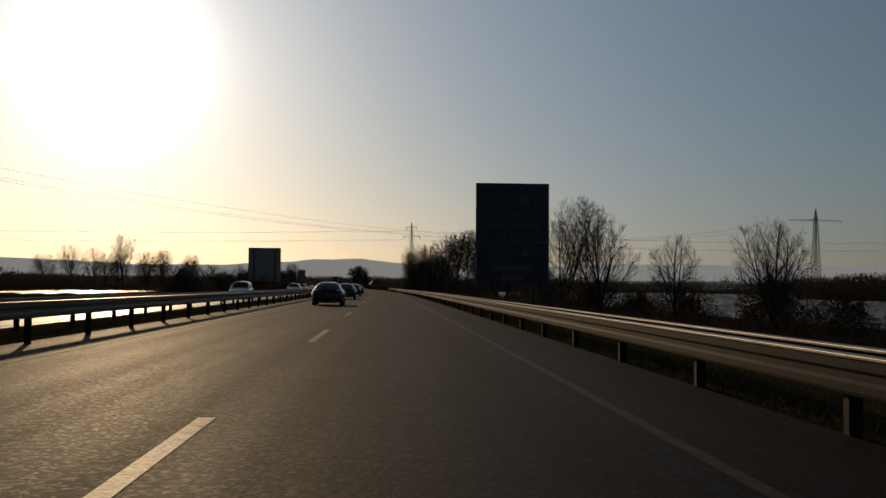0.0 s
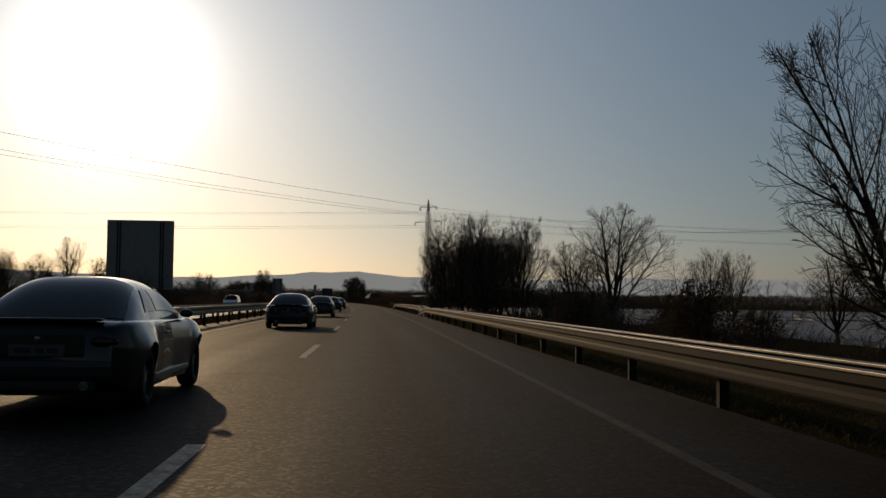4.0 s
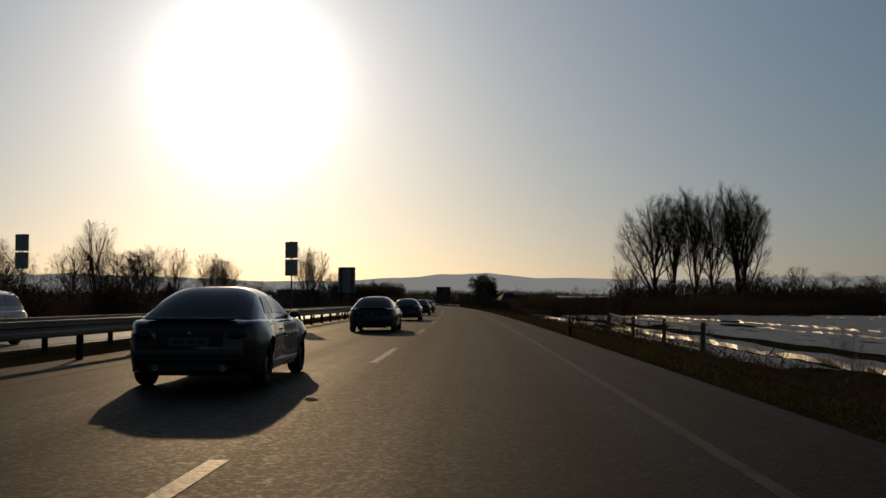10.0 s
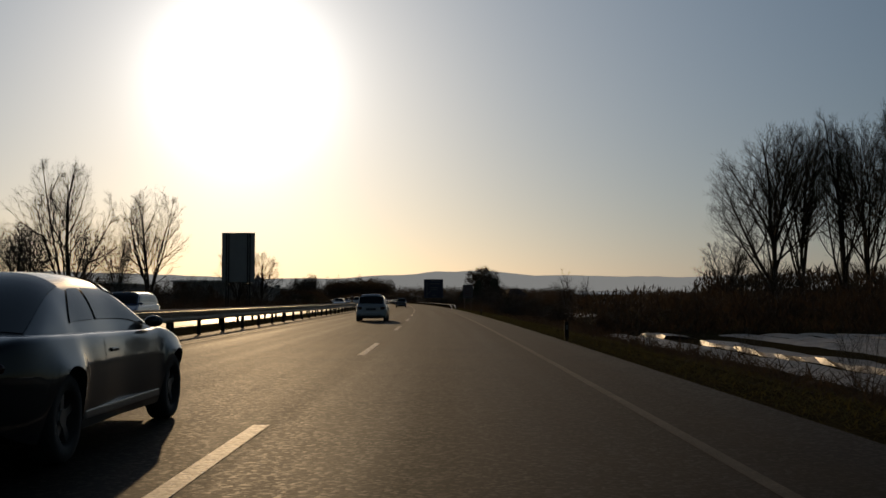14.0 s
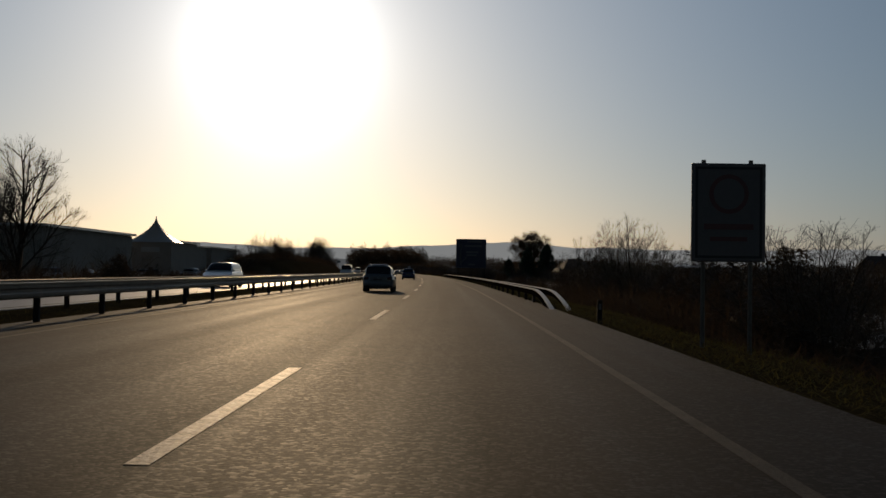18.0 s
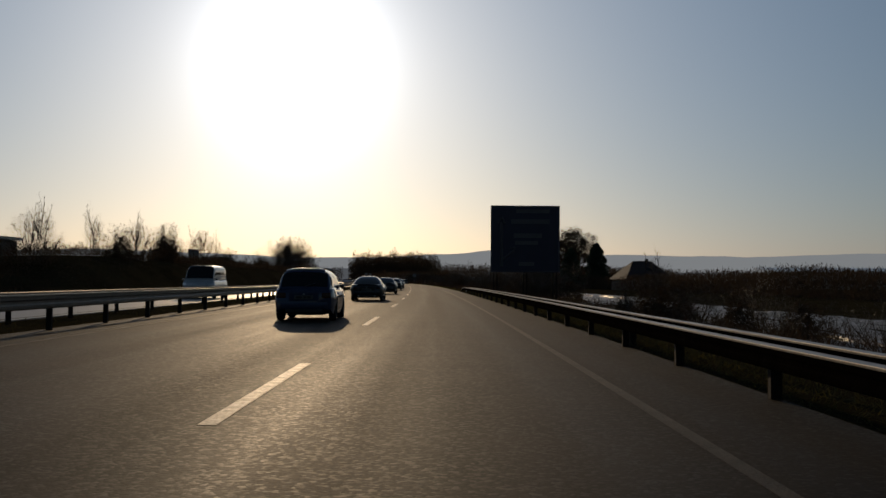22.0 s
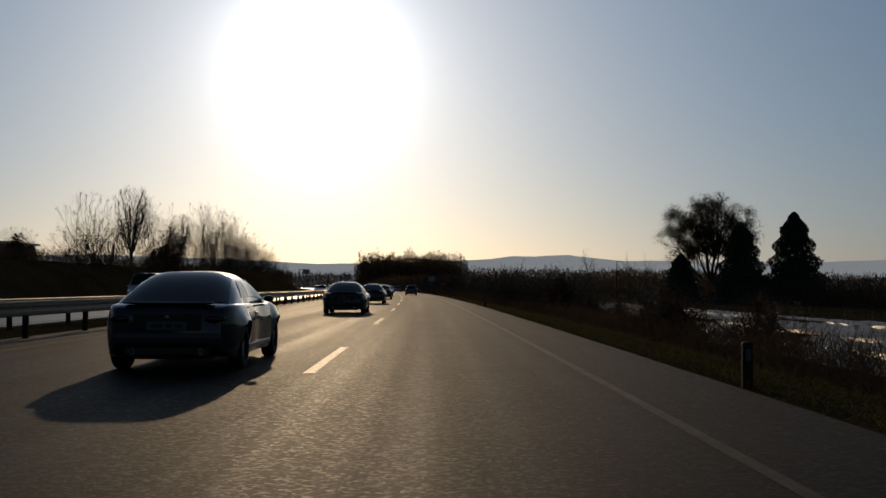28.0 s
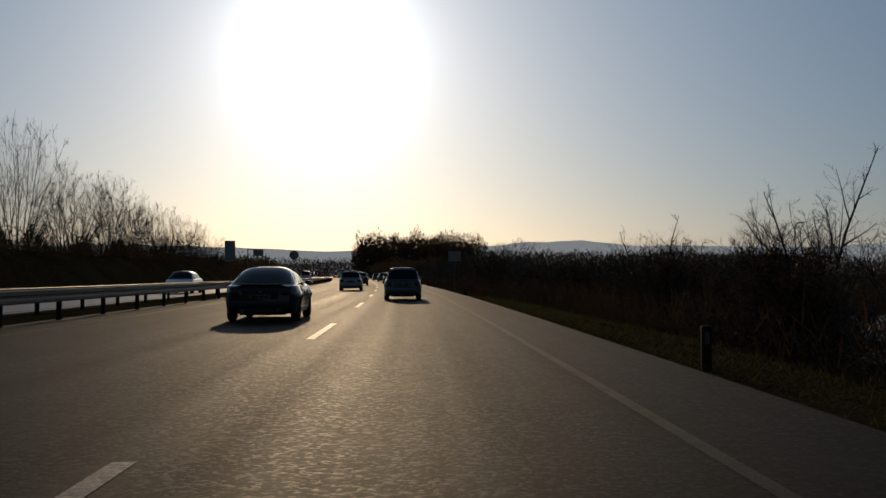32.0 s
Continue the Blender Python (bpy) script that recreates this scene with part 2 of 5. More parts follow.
WOOD = material("grey_wood", (0.14, 0.11, 0.08), 0.85, vary=0.35, scale=2, fine=20, bump=0.4)
WIRE = material("wire", (0.1, 0.1, 0.1), 0.5, 0.6, vary=0.1)
CERAMIC = material("insulator", (0.1, 0.05, 0.035), 0.3, vary=0.1)


def paint(name, color):
    return material(name, color, 0.4, 0.1, vary=0.06, scale=2, fine=200, Coat_Weight=1.0, Coat_Roughness=0.03, Specular_IOR_Level=0.3)


BLACK_PAINT = paint("black_paint", (0.015, 0.016, 0.018))
SILVER_PAINT = paint("silver_paint", (0.42, 0.43, 0.44))
GREY_PAINT = paint("grey_paint", (0.12, 0.125, 0.13))
BLUE_PAINT = paint("blue_paint", (0.02, 0.035, 0.09))
RED_PAINT = paint("red_paint", (0.16, 0.015, 0.012))
WHITE_PAINT = paint("white_paint", (0.5, 0.5, 0.49))
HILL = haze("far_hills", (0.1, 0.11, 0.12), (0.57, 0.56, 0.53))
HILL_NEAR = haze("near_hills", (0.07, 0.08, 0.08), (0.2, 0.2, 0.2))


# ---------- mesh helpers ----------
def mesh(name, verts, faces, mat, smooth=False):
    me = bpy.data.meshes.new(name)
    me.from_pydata([tuple(v) for v in verts], [], faces)
    me.materials.append(mat)
    if smooth:
        me.polygons.foreach_set("use_smooth", [True] * len(me.polygons))
    me.update()
    return me


def finish(bm, name, mat, smooth=False):
    me = bpy.data.meshes.new(name)
    bmesh.ops.recalc_face_normals(bm, faces=bm.faces)
    bm.to_mesh(me)
    bm.free()
    me.materials.append(mat)
    if smooth:
        me.polygons.foreach_set("use_smooth", [True] * len(me.polygons))
    return me


def part(name, me, parent=None, m=None, label=""):
    """Links a mesh as one object, under a thing or a part."""
    ob = new(name, me)
    if parent is not None:
        ob.parent = parent
    if m is not None:
        ob.matrix_basis = m
    if label:
        tagged(ob, label)
    return ob


def thing(name, m, label, category, group="", kind="", me=None):
    ob = new(name, me)
    ob.matrix_basis = m
    return tagged(ob, label, category, group, kind)


def box(bm, x0, x1, y0, y1, z0, z1, bevel=0.0):
    r = bmesh.ops.create_cube(bm, size=1.0, matrix=Matrix.LocRotScale(((x0 + x1) / 2, (y0 + y1) / 2, (z0 + z1) / 2), None, (x1 - x0, y1 - y0, z1 - z0)))
    if bevel:
        es = list({e for v in r["verts"] for e in v.link_edges})
        bmesh.ops.bevel(bm, geom=es, offset=bevel, segments=2, affect="EDGES", profile=0.6)
    return r


def box_mesh(name, mat, x0, x1, y0, y1, z0, z1, bevel=0.0):
    bm = bmesh.new()
    box(bm, x0, x1, y0, y1, z0, z1, bevel)
    return finish(bm, name, mat)


def bar(verts, faces, a, b, r0, r1=None, sides=4):
    """Adds a tapered bar from a to b to the lists."""
    r1 = r0 if r1 is None else r1
    a, b = Vector(a), Vector(b)
    axis = (b - a).normalized()
    side = axis.orthogonal().normalized()
    up = axis.cross(side)
    k = len(verts)
    for p, r in ((a, r0), (b, r1)):
        for i in range(sides):
            w = 2 * math.pi * i / sides + 0.785
            verts.append(p + (side * math.cos(w) + up * math.sin(w)) * r)
    for i in range(sides):
        j = (i + 1) % sides
        faces.append((k + i, k + j, k + sides + j, k + sides + i))


def bars_mesh(name, mat, bars, sides=4):
    v, f = [], []
    for a, b, *r in bars:
        bar(v, f, a, b, r[0], r[1] if len(r) > 1 else None, sides)
        k = len(v)
        f.append(tuple(range(k - sides, k)))
        f.append(tuple(reversed(range(k - 2 * sides, k - sides))))
    return mesh(name, v, f, mat)


def strip(name, mat, s0, s1, d0, d1, z0, z1=None, step=6.0, thick=0.0):
    """A band along the road between two offsets."""
    z1 = z0 if z1 is None else z1
    n = max(1, int(round((s1 - s0) / step)))
    v, f = [], []
    for i in range(n + 1):
        s = s0 + (s1 - s0) * i / n
        a, b = (d0(s) if callable(d0) else d0), (d1(s) if callable(d1) else d1)
        v += [at(s, a, z0), at(s, b, z1)]
        if thick:
            v += [at(s, b, z1 - thick), at(s, a, z0 - thick)]
    w = 4 if thick else 2
    span = [(q, float(k)) for k in [s0 + (s1 - s0) * i / n for i in range(n + 1)] for q in ((d0(k) if callable(d0) else d0), (d1(k) if callable(d1) else d1), (d1(k) if callable(d1) else d1), (d0(k) if callable(d0) else d0))[:w]]
    for i in range(n):
        a, b = i * w, (i + 1) * w
        for j in range(w if thick else 1):
            k = (j + 1) % w
            f.append((a + j, a + k, b + k, b + j))
    if thick:
        f += [(3, 2, 1, 0), tuple(n * w + j for j in range(4))]
    me = mesh(name, v, f, mat)
    layer = me.uv_layers.new(name="along")
    for loop in me.loops:
        layer.data[loop.index].uv = span[loop.vertex_index]
    return me

# ---------- ground ----------
def smooth_step(a, b, x):
    t = min(1.0, max(0.0, (x - a) / (b - a)))
    return t * t * (3 - 2 * t)


def median(s):
    """Offset of the median's near rail."""
    return float(np.interp(s, [0, 100, 480, 670, 860, 1000], [-6.8, -6.9, -8.1, -8.5, -8.9, -8.9]))


def ground_height(s, d):
    """Height of the land beside the road."""
    rough = 0.12 * noise.noise((s * 0.13, d * 0.13, 0.0)) + 0.06 * noise.noise((s * 0.5, d * 0.5, 3.0))
    m = median(s)
    if m - 12.7 < d < 3.3:
        return -0.06 if d > m + 0.7 or d < m - 2.9 else -0.02
    if d >= 3.3:
        low = -1.1 * smooth_step(3.9, 9.5, d)
        return low - 0.03 + rough * smooth_step(3.6, 6, d)
    out = -d + (m + 6.8)
    bank = 3.5 * smooth_step(646, 674, s) * (1 - smooth_step(1010, 1080, s))
    z = -0.4 * smooth_step(19.2, 21, out) + bank * smooth_step(20.5, 26, out) - 0.8 * bank * smooth_step(31, 44, out)
    return z - 0.05 + rough * smooth_step(19.2, 21, out)


def build_ground():
    ds = [-4000, -2500, -1200, -600, -300, -160, -90, -60, -44, -38, -34, -31, -28.5, -26, -24, -22.5, -21, -20, -19.2, -12, -11, -10, -9.2, -8.4, -7.6, -6.8, -6.2, 3.2, 3.4, 3.9, 4.5, 5.2, 6, 7, 8, 9.5, 11, 13, 16, 20, 26, 34, 46, 70, 110, 180, 320, 600, 1200, 2500, 4000]
    ss = list(np.arange(-300, -40, 20.0)) + list(np.arange(-40, 1000, 4.0)) + list(np.arange(1000, 1400, 20.0)) + [1500, 1700, 2000, 2500, 3200, 4000, 4700]
    v, f = [], []
    for s in ss:
        for d in ds:
            v.append(at(s, d, ground_height(s, d)))
    n = len(ds)
    for i in range(len(ss) - 1):
        for j in range(n - 1):
            a = i * n + j
            f.append((a, a + 1, a + n + 1, a + n))
    return mesh("ground", v, f, GRASS, True)


tagged(part("ground", build_ground()), "brown winter grass and flat farmland beside the motorway", "ground", kind="structure")

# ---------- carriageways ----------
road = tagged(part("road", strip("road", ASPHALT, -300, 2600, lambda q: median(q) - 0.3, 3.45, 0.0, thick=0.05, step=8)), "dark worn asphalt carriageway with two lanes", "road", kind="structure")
road_2 = tagged(part("road_opposite", strip("road_opposite", GLARING_ROAD, -300, 2600, lambda q: median(q) - 12.6, lambda q: median(q) - 2.95, 0.0, thick=0.05, step=8)), "worn carriageway for opposite traffic, sun glare put into its pale colour", "road", kind="structure")
EDGE, DASH = 1.99, -1.66


def solid_line(name, parent, d, s0=-300, s1=1500, w=0.15):
    part(name, strip(name, PAINT, s0, s1, lambda q: d(q) - w / 2, lambda q: d(q) + w / 2, 0.004, step=8), parent, label="solid worn white edge line")


solid_line("edge_line", road, lambda q: EDGE, w=0.12)
solid_line("edge_line", road, lambda q: median(q) + 1.25)
solid_line("edge_line", road_2, lambda q: median(q) - 3.4)
solid_line("edge_line", road_2, lambda q: median(q) - 10.6)
_dash = box_mesh("lane_dash", DASH_PAINT, -0.075, 0.075, 0, 6, 0, 0.004)
DASH_PHASE = 3.0
for _i in range(-8, 70):
    _s = DASH_PHASE + 18.0 * _i
    part("lane_dash", _dash, road, on_road(_s, DASH, 0.001))
    part("lane_dash", _dash, road_2, on_road(_s + 5, median(_s) - 7.1, 0.001))

# ---------- guard rails ----------
def beam_mesh(mat, deep=1.0, tall=1.0, length=4.02):
    """A corrugated steel beam, lengthwise in y, its face towards -x."""
    prof = [(-0.03, 0.0), (-0.07, 0.012), (-0.08, 0.04), (-0.08, 0.1), (-0.055, 0.13), (-0.055, 0.18), (-0.08, 0.21), (-0.08, 0.28), (-0.07, 0.298), (-0.03, 0.3), (0.0, 0.3)]
    prof = [(-0.08 + (x + 0.08) * deep, 0.3 - (0.3 - z) * tall) for x, z in prof]
    back = [(x + 0.006, z) for x, z in reversed(prof)]
    ring = prof + back
    v, f, n = [], [], len(ring)
    for y in (0.0, length):
        v += [(x, y, z) for x, z in ring]
    for i in range(n):
        j = (i + 1) % n
        f.append((i, j, n + j, n + i))
    return mesh("beam", v, f, mat)


def post_mesh(height, low):
    bm = bmesh.new()
    box(bm, -0.01, 0.005, -0.05, 0.05, -low, height, 0.003)
    box(bm, -0.01, 0.1, -0.05, -0.043, -low, height)
    box(bm, -0.01, 0.1, 0.043, 0.05, -low, height)
    return finish(bm, "post", POST_STEEL)


BEAM, BEAM_LOW, BEAM_MEDIAN = beam_mesh(HALF_SHADED_STEEL), beam_mesh(SHADED_STEEL, 0.3, 0.7), beam_mesh(RAIL_ZINC)
# Strip added on each beam, coloured as its sunlit top edge.
LIT_TOP = box_mesh("cap", LIT_STEEL, -0.095, 0.05, 0.0, 4.02, 0.29, 0.318, 0.006)
POST_MEDIAN, POST_SIDE = post_mesh(0.74, 0.15), post_mesh(0.74, 0.4)


def guard_rail(name, s0, s1, d, top, label, side=1, post=POST_SIDE, posts=True, ends=(False, False), ramp=12.0, double=False, beam=BEAM):
    """A rail of 4 m sections; side 1 faces the road from its right, -1 from its left. Open ends run down into the ground."""
    rail = thing(name, Matrix(), label, "guard rail")
    stops, s = [s0], s0
    while s < s1 - 0.1:
        s = min(s1, s + (1.0 if (ends[0] and s - s0 < ramp) or (ends[1] and s1 - s <= ramp) else 4.0))
        stops.append(s)
    for i, (sa, sb) in enumerate(zip(stops, stops[1:])):
        for far in ((0.0, 0.48) if double else (0.0,)):
            pts = []
            for s in (sa, sb):
                k = 0.0
                if ends[0] and s - s0 < ramp:
                    k = 1 - (s - s0) / ramp
                if ends[1] and s1 - s < ramp:
                    k = max(k, 1 - (s1 - s) / ramp)
                pts.append(at(s, d(s) + far, top - 0.31 - (top + 0.1) * k * k))
            a, b = pts
            y = (b - a).normalized()
            x = y.cross(Vector((0, 0, 1))).normalized() * side
            if far:
                x = -x
            z = Vector((0, 0, 1))
            upright = Matrix((x, x.cross(z) * (-1 if x.cross(z).dot(y) < 0 else 1), z)).transposed().to_4x4()
            z = (z - y * z.dot(y)).normalized()
            m = Matrix((x, y * ((b - a).length / 4.0), z)).transposed().to_4x4()
            m.translation = a
            part("cap", LIT_TOP, part("beam", beam, rail, m))
            if posts and not far and abs((sa - s0) % 4.0) < 0.01:
                p = upright.copy()
                p.translation = Vector((a.x, a.y, min(0.0, a.z - top + 0.31) - (0.74 - top if top < 0.7 else 0.0)))
                part("post", post, rail, p)
    return rail


guard_rail("guard_rail", -60, 1112, median, 0.79, "galvanised steel guard rail on posts along the grassy median", -1, POST_MEDIAN, beam=BEAM_MEDIAN)
far_rail = thing("guard_rail", Matrix(), "galvanised steel guard rail at the far side of the median", "guard rail")
part("beam", strip("beam", RAIL_ZINC, -60, 1400, lambda q: median(q) - 2.12, lambda q: median(q) - 2.1, 0.79, 0.77, 8, 0.3), far_rail)
for _i in range(0, 290):
    _s = -60 + 4.5 * _i
    part("post", POST_MEDIAN, far_rail, on_road(_s, median(_s) - 2.2, 0.0))
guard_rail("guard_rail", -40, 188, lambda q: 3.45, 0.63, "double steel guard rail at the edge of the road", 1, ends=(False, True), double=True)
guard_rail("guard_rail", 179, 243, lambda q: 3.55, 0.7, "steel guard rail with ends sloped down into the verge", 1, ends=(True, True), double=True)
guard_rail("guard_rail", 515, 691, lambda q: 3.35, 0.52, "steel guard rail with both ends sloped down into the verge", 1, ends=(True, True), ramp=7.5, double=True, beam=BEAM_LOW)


# short marker posts on the verge
_bm = bmesh.new()
box(_bm, -0.06, 0.06, -0.05, 0.05, -0.4, 0.66, 0.025)
_stake = finish(_bm, "stake", POST_STEEL)
_eye = box_mesh("reflector", PLATE, -0.03, 0.03, -0.056, -0.051, 0.44, 0.58)
for _i in range(23):
    _p = thing("marker_post", on_road(7.5 + 50 * _i + (3.5 if _i == 17 else 0.0), 3.62, -0.15), "short dark marker post in the grass of the verge", "marker post", "marker posts")
    part("stake", _stake, _p)
    part("reflector", _eye, _p)


# ---------- far hills ----------
def hills(name, dist, mat, label, profile, depth=300):
    """A ridge round the view; profile gives the height in degrees for an angle to the left, in degrees."""
    v, f = [], []
    angles = np.arange(-75, 75.01, 0.5)
    for a in angles:
        e = radians(max(0.05, profile(a)))
        for r, h in ((dist, -4.0), (dist + depth * 0.5, math.tan(e) * dist * 0.55), (dist + depth, math.tan(e) * (dist + depth))):
            v.append((-math.sin(radians(a)) * r, math.cos(radians(a)) * r, h))
    for i in range(len(angles) - 1):
        for j in range(2):
            k = i * 3 + j
            f.append((k, k + 3, k + 4, k + 1))
    tagged(part(name, mesh(name, v, f, mat, True)), label, "hills", kind="structure")


def bump(a, c, w, h):
    return h * math.exp(-((a - c) / w) ** 2)


def far_profile(a):
    base = float(np.interp(a, [-60, -25, -13, -8, -5, -1, 1.0, 1.6, 4.2, 5.2, 9, 13, 17, 22, 30, 60], [0.9, 1.2, 1.3, 1.15, 1.22, 1.28, 1.42, 1.52, 1.46, 1.32, 1.12, 1.08, 1.25, 1.4, 1.2, 0.9]))
    return base + 0.06 * noise.noise((a * 0.5, 0, 0)) + 0.03 * noise.noise((a * 2.1, 4, 0))


def near_profile(a):
    return 0.42 + bump(a, 10, 5, 0.12) + 0.05 * noise.noise((a * 1.2, 9, 0)) + 0.03 * noise.noise((a * 5, 2, 0))


hills("backdrop_hills", 4300, HILL, "long wooded ridge with its pale haze painted as glow", far_profile)
hills("backdrop_low_hills", 3000, HILL_NEAR, "low wooded rise with its grey haze painted as glow", near_profile)

# ---------- bare trees ----------
def tree_meshes(seed, high=10.0, wide=8.0, stems=5, fork=(0.1, 0.25), lean=(12, 45), kids=(9, 6, 5), girth=0.02, belly=0.55, foot=0.12, lift=0.1, leader=True, twig=0.008):
    """A bare tree: ascending limbs that end on a lumpy oval crown, with boughs, branches and twigs; one metre high and wide, to be scaled in place."""
    rng = random.Random(seed)
    v, f, tv, tf = [], [], [], []
    phase = [rng.uniform(0, 6.28) for _ in range(3)]

    def inside(p):
        h = p.z / high
        q = (h - belly) / ((1 - belly) if h > belly else (belly - foot + 0.02))
        a = math.atan2(p.y, p.x)
        lump = 1 + 0.13 * math.sin(3 * a + 6 * h + phase[0]) + 0.1 * math.sin(5 * a - 9 * h + phase[1]) + 0.07 * math.sin(2 * a + 17 * h + phase[2])
        r = wide / 2 * math.sqrt(max(0.0, 1 - q * q)) * lump if h < 1 else 0.0
        return math.hypot(p.x, p.y) < max(r, wide * 0.04 if h < belly else 0.0)

    def limb(base, way, length, radius, level):
        reach, step = 0.0, high * 0.02
        while reach < length and (inside(base + way * reach) or reach < (high * 0.3 if level == 0 else step * 3)):
            reach += step
        length = min(length, reach * rng.uniform(0.88, 1.08))
        n = 4 if level < 2 else 2
        p, w, pts = Vector(base), Vector(way), [Vector(base)]
        for _ in range(n):
            w = (w + Vector((rng.gauss(0, 1), rng.gauss(0, 1), rng.gauss(0, 0.6))) * 0.09 + Vector((0, 0, lift))).normalized()
            p = p + w * length / n
            pts.append(p.copy())
        for i in range(n):
            a, b = radius * (1 - 0.8 * i / n), radius * (1 - 0.8 * (i + 1) / n)
            if level >= 2:
                bar(tv, tf, pts[i], pts[i + 1], max(a, twig * 0.5), max(b, twig * 0.35), 3)
            else:
                bar(v, f, pts[i], pts[i + 1], max(a, twig), max(b, twig), 5 if level == 0 else 4)
        if level > 2 or level >= len(kids):
            return
        m = kids[level]
        turn = rng.uniform(0, 6.28)
        for k in range(m):
            t = 0.18 + 0.8 * (k + rng.random()) / m
            i = min(n - 1, int(t * n))
            q = pts[i].lerp(pts[i + 1], t * n - i)
            d = (pts[i + 1] - pts[i]).normalized()
            turn += 2.4 + rng.uniform(-0.5, 0.5)
            side = d.orthogonal().normalized()
            side.rotate(Matrix.Rotation(turn, 3, d))
            ang = radians(rng.uniform(28, 52))
            limb(q, (d * math.cos(ang) + side * math.sin(ang)).normalized(), max(length * (1.0 - 0.55 * t) * rng.uniform(0.45, 0.75), high * 0.03), radius * (1 - 0.6 * t) * rng.uniform(0.4, 0.6), level + 1)

    r0 = high * girth
    if leader:
        bar(v, f, (0, 0, -high * 0.04), (0, 0, high * fork[0]), r0 * 1.25, r0, 7)
        limb(Vector((0, 0, high * fork[0])), Vector((rng.uniform(-0.06, 0.06), rng.uniform(-0.06, 0.06), 1)).normalized(), high, r0, 0)
    for k in range(stems):
        a = 6.283 * (k + rng.uniform(-0.3, 0.3)) / stems
        e = radians(rng.uniform(*lean))
        z = high * rng.uniform(*fork)
        spot = Vector((0, 0, z)) if leader else Vector((math.cos(a), math.sin(a), 0)) * wide * rng.uniform(0.02, 0.1) + Vector((0, 0, -high * 0.03))
        limb(spot, Vector((math.cos(a) * math.sin(e), math.sin(a) * math.sin(e), math.cos(e))), high * 1.1, r0 * rng.uniform(0.45, 0.75), 0)
    m = Matrix.Diagonal((1 / wide, 1 / wide, 1 / high))
    return mesh("trunk", [m @ p for p in v], f, BARK, True), mesh("crown", [m @ p for p in tv], tf, TWIG)


def leaf_cloud(seed, mat, shape, count, size):
    """Many small leaf blades scattered by shape(rng), a function that gives a place."""
    rng = random.Random(seed)
    v, f = [], []
    for _ in range(count):
        p = Vector(shape(rng))
        a = Vector((rng.gauss(0, 1), rng.gauss(0, 1), rng.gauss(0, 1))).normalized()
        b = a.orthogonal().normalized()
        b.rotate(Matrix.Rotation(rng.uniform(0, 6.28), 3, a))
        r = size * rng.uniform(0.6, 1.5)
        k = len(v)
        v += [p - a * r, p + b * r * 0.45, p + a * r, p - b * r * 0.45]
        f.append((k, k + 1, k + 2, k + 3))
    return mesh("crown", v, f, mat)


ROUND = [tree_meshes(11 + i, 10, 9, 6, (0.1, 0.28), (15, 50), (11, 8, 6), 0.018, 0.56, 0.14, 0.07, twig=0.013) for i in range(3)]
VASE = [tree_meshes(21 + i, 10, 9.5, 8, (0.03, 0.08), (3, 46), (13, 9, 6), 0.021, 0.56, 0.06, 0.06, leader=False, twig=0.016) for i in range(3)]
FAN = [tree_meshes(31 + i, 24, 13, 9, (0.1, 0.4), (9, 30), (12, 8, 6), 0.013, 0.5, 0.04, 0.13, twig=0.02) for i in range(3)]
BUSH = [tree_meshes(51 + i, 4, 4.5, 12, (0, 0), (4, 55), (7, 6, 4), 0.012, 0.5, -0.1, 0.05, leader=False, twig=0.006) for i in range(4)]
THIN = [tree_meshes(71 + i, 6, 2.6, 4, (0.15, 0.5), (18, 40), (8, 5, 3), 0.01, 0.5, 0.1, 0.08, twig=0.006) for i in range(2)]


def in_bush(rng):
    a, r, h = rng.uniform(0, 6.28), math.sqrt(rng.random()), rng.random()
    w = (1.0 - 0.65 * h * h) * (0.75 + 0.25 * math.sin(3 * a + 5 * h))
    return (math.cos(a) * r * w * 0.5, math.sin(a) * r * w * 0.5, h * (0.8 + 0.2 * math.cos(2 * a)))


CLUMPS = [(random.Random(k).uniform(0, 6.28), random.Random(k + 500).uniform(-0.75, 1), random.Random(k + 900).random() ** 0.35) for k in range(150)]


def in_round(rng):
    """Clumps of leaves over a broad dome, thinner beneath."""
    a, u, r = CLUMPS[rng.randrange(150)]
    e = math.asin(u)
    w = (0.44 + 0.05 * math.sin(3 * a)) * r
    return (math.cos(a) * math.cos(e) * w + rng.gauss(0, 0.035), math.sin(a) * math.cos(e) * w + rng.gauss(0, 0.035), 0.64 + math.sin(e) * r * 0.33 + rng.gauss(0, 0.03))


def in_cone(rng):
    h, a, r = rng.random() ** 1.4, rng.uniform(0, 6.28), math.sqrt(rng.random())
    w = (1 - h) ** 0.6 * (0.86 + 0.14 * math.sin(h * 33 + 2 * a))
    return (math.cos(a) * r * w * 0.5, math.sin(a) * r * w * 0.5, 0.02 + h * 0.98)


HEDGE_LEAF = [leaf_cloud(91 + i, DRY, in_bush, 5200, 0.018) for i in range(3)]
ROUND_LEAF = leaf_cloud(95, DRY, in_round, 60000, 0.0056)
CONE_LEAF = leaf_cloud(96, NEEDLE, in_cone, 26000, 0.015)
CONE_TRUNK = bars_mesh("trunk", BARK, [((0, 0, -0.03), (0, 0, 0.85), 0.025, 0.004)], 6)


def plant(name, meshes, s, d, high, wide, turn, label, category="tree", group="", extra=None):
    z = ground_height(s, d)
    t = thing(name, on_road(s, d, z - 0.05, turn, (wide, wide, high)), label, category, group)
    part("trunk", meshes[0], t)
    part("crown", meshes[1], t)
    if extra is not None:
        part("foliage", extra, t, label="dense dry brown foliage")
    return t


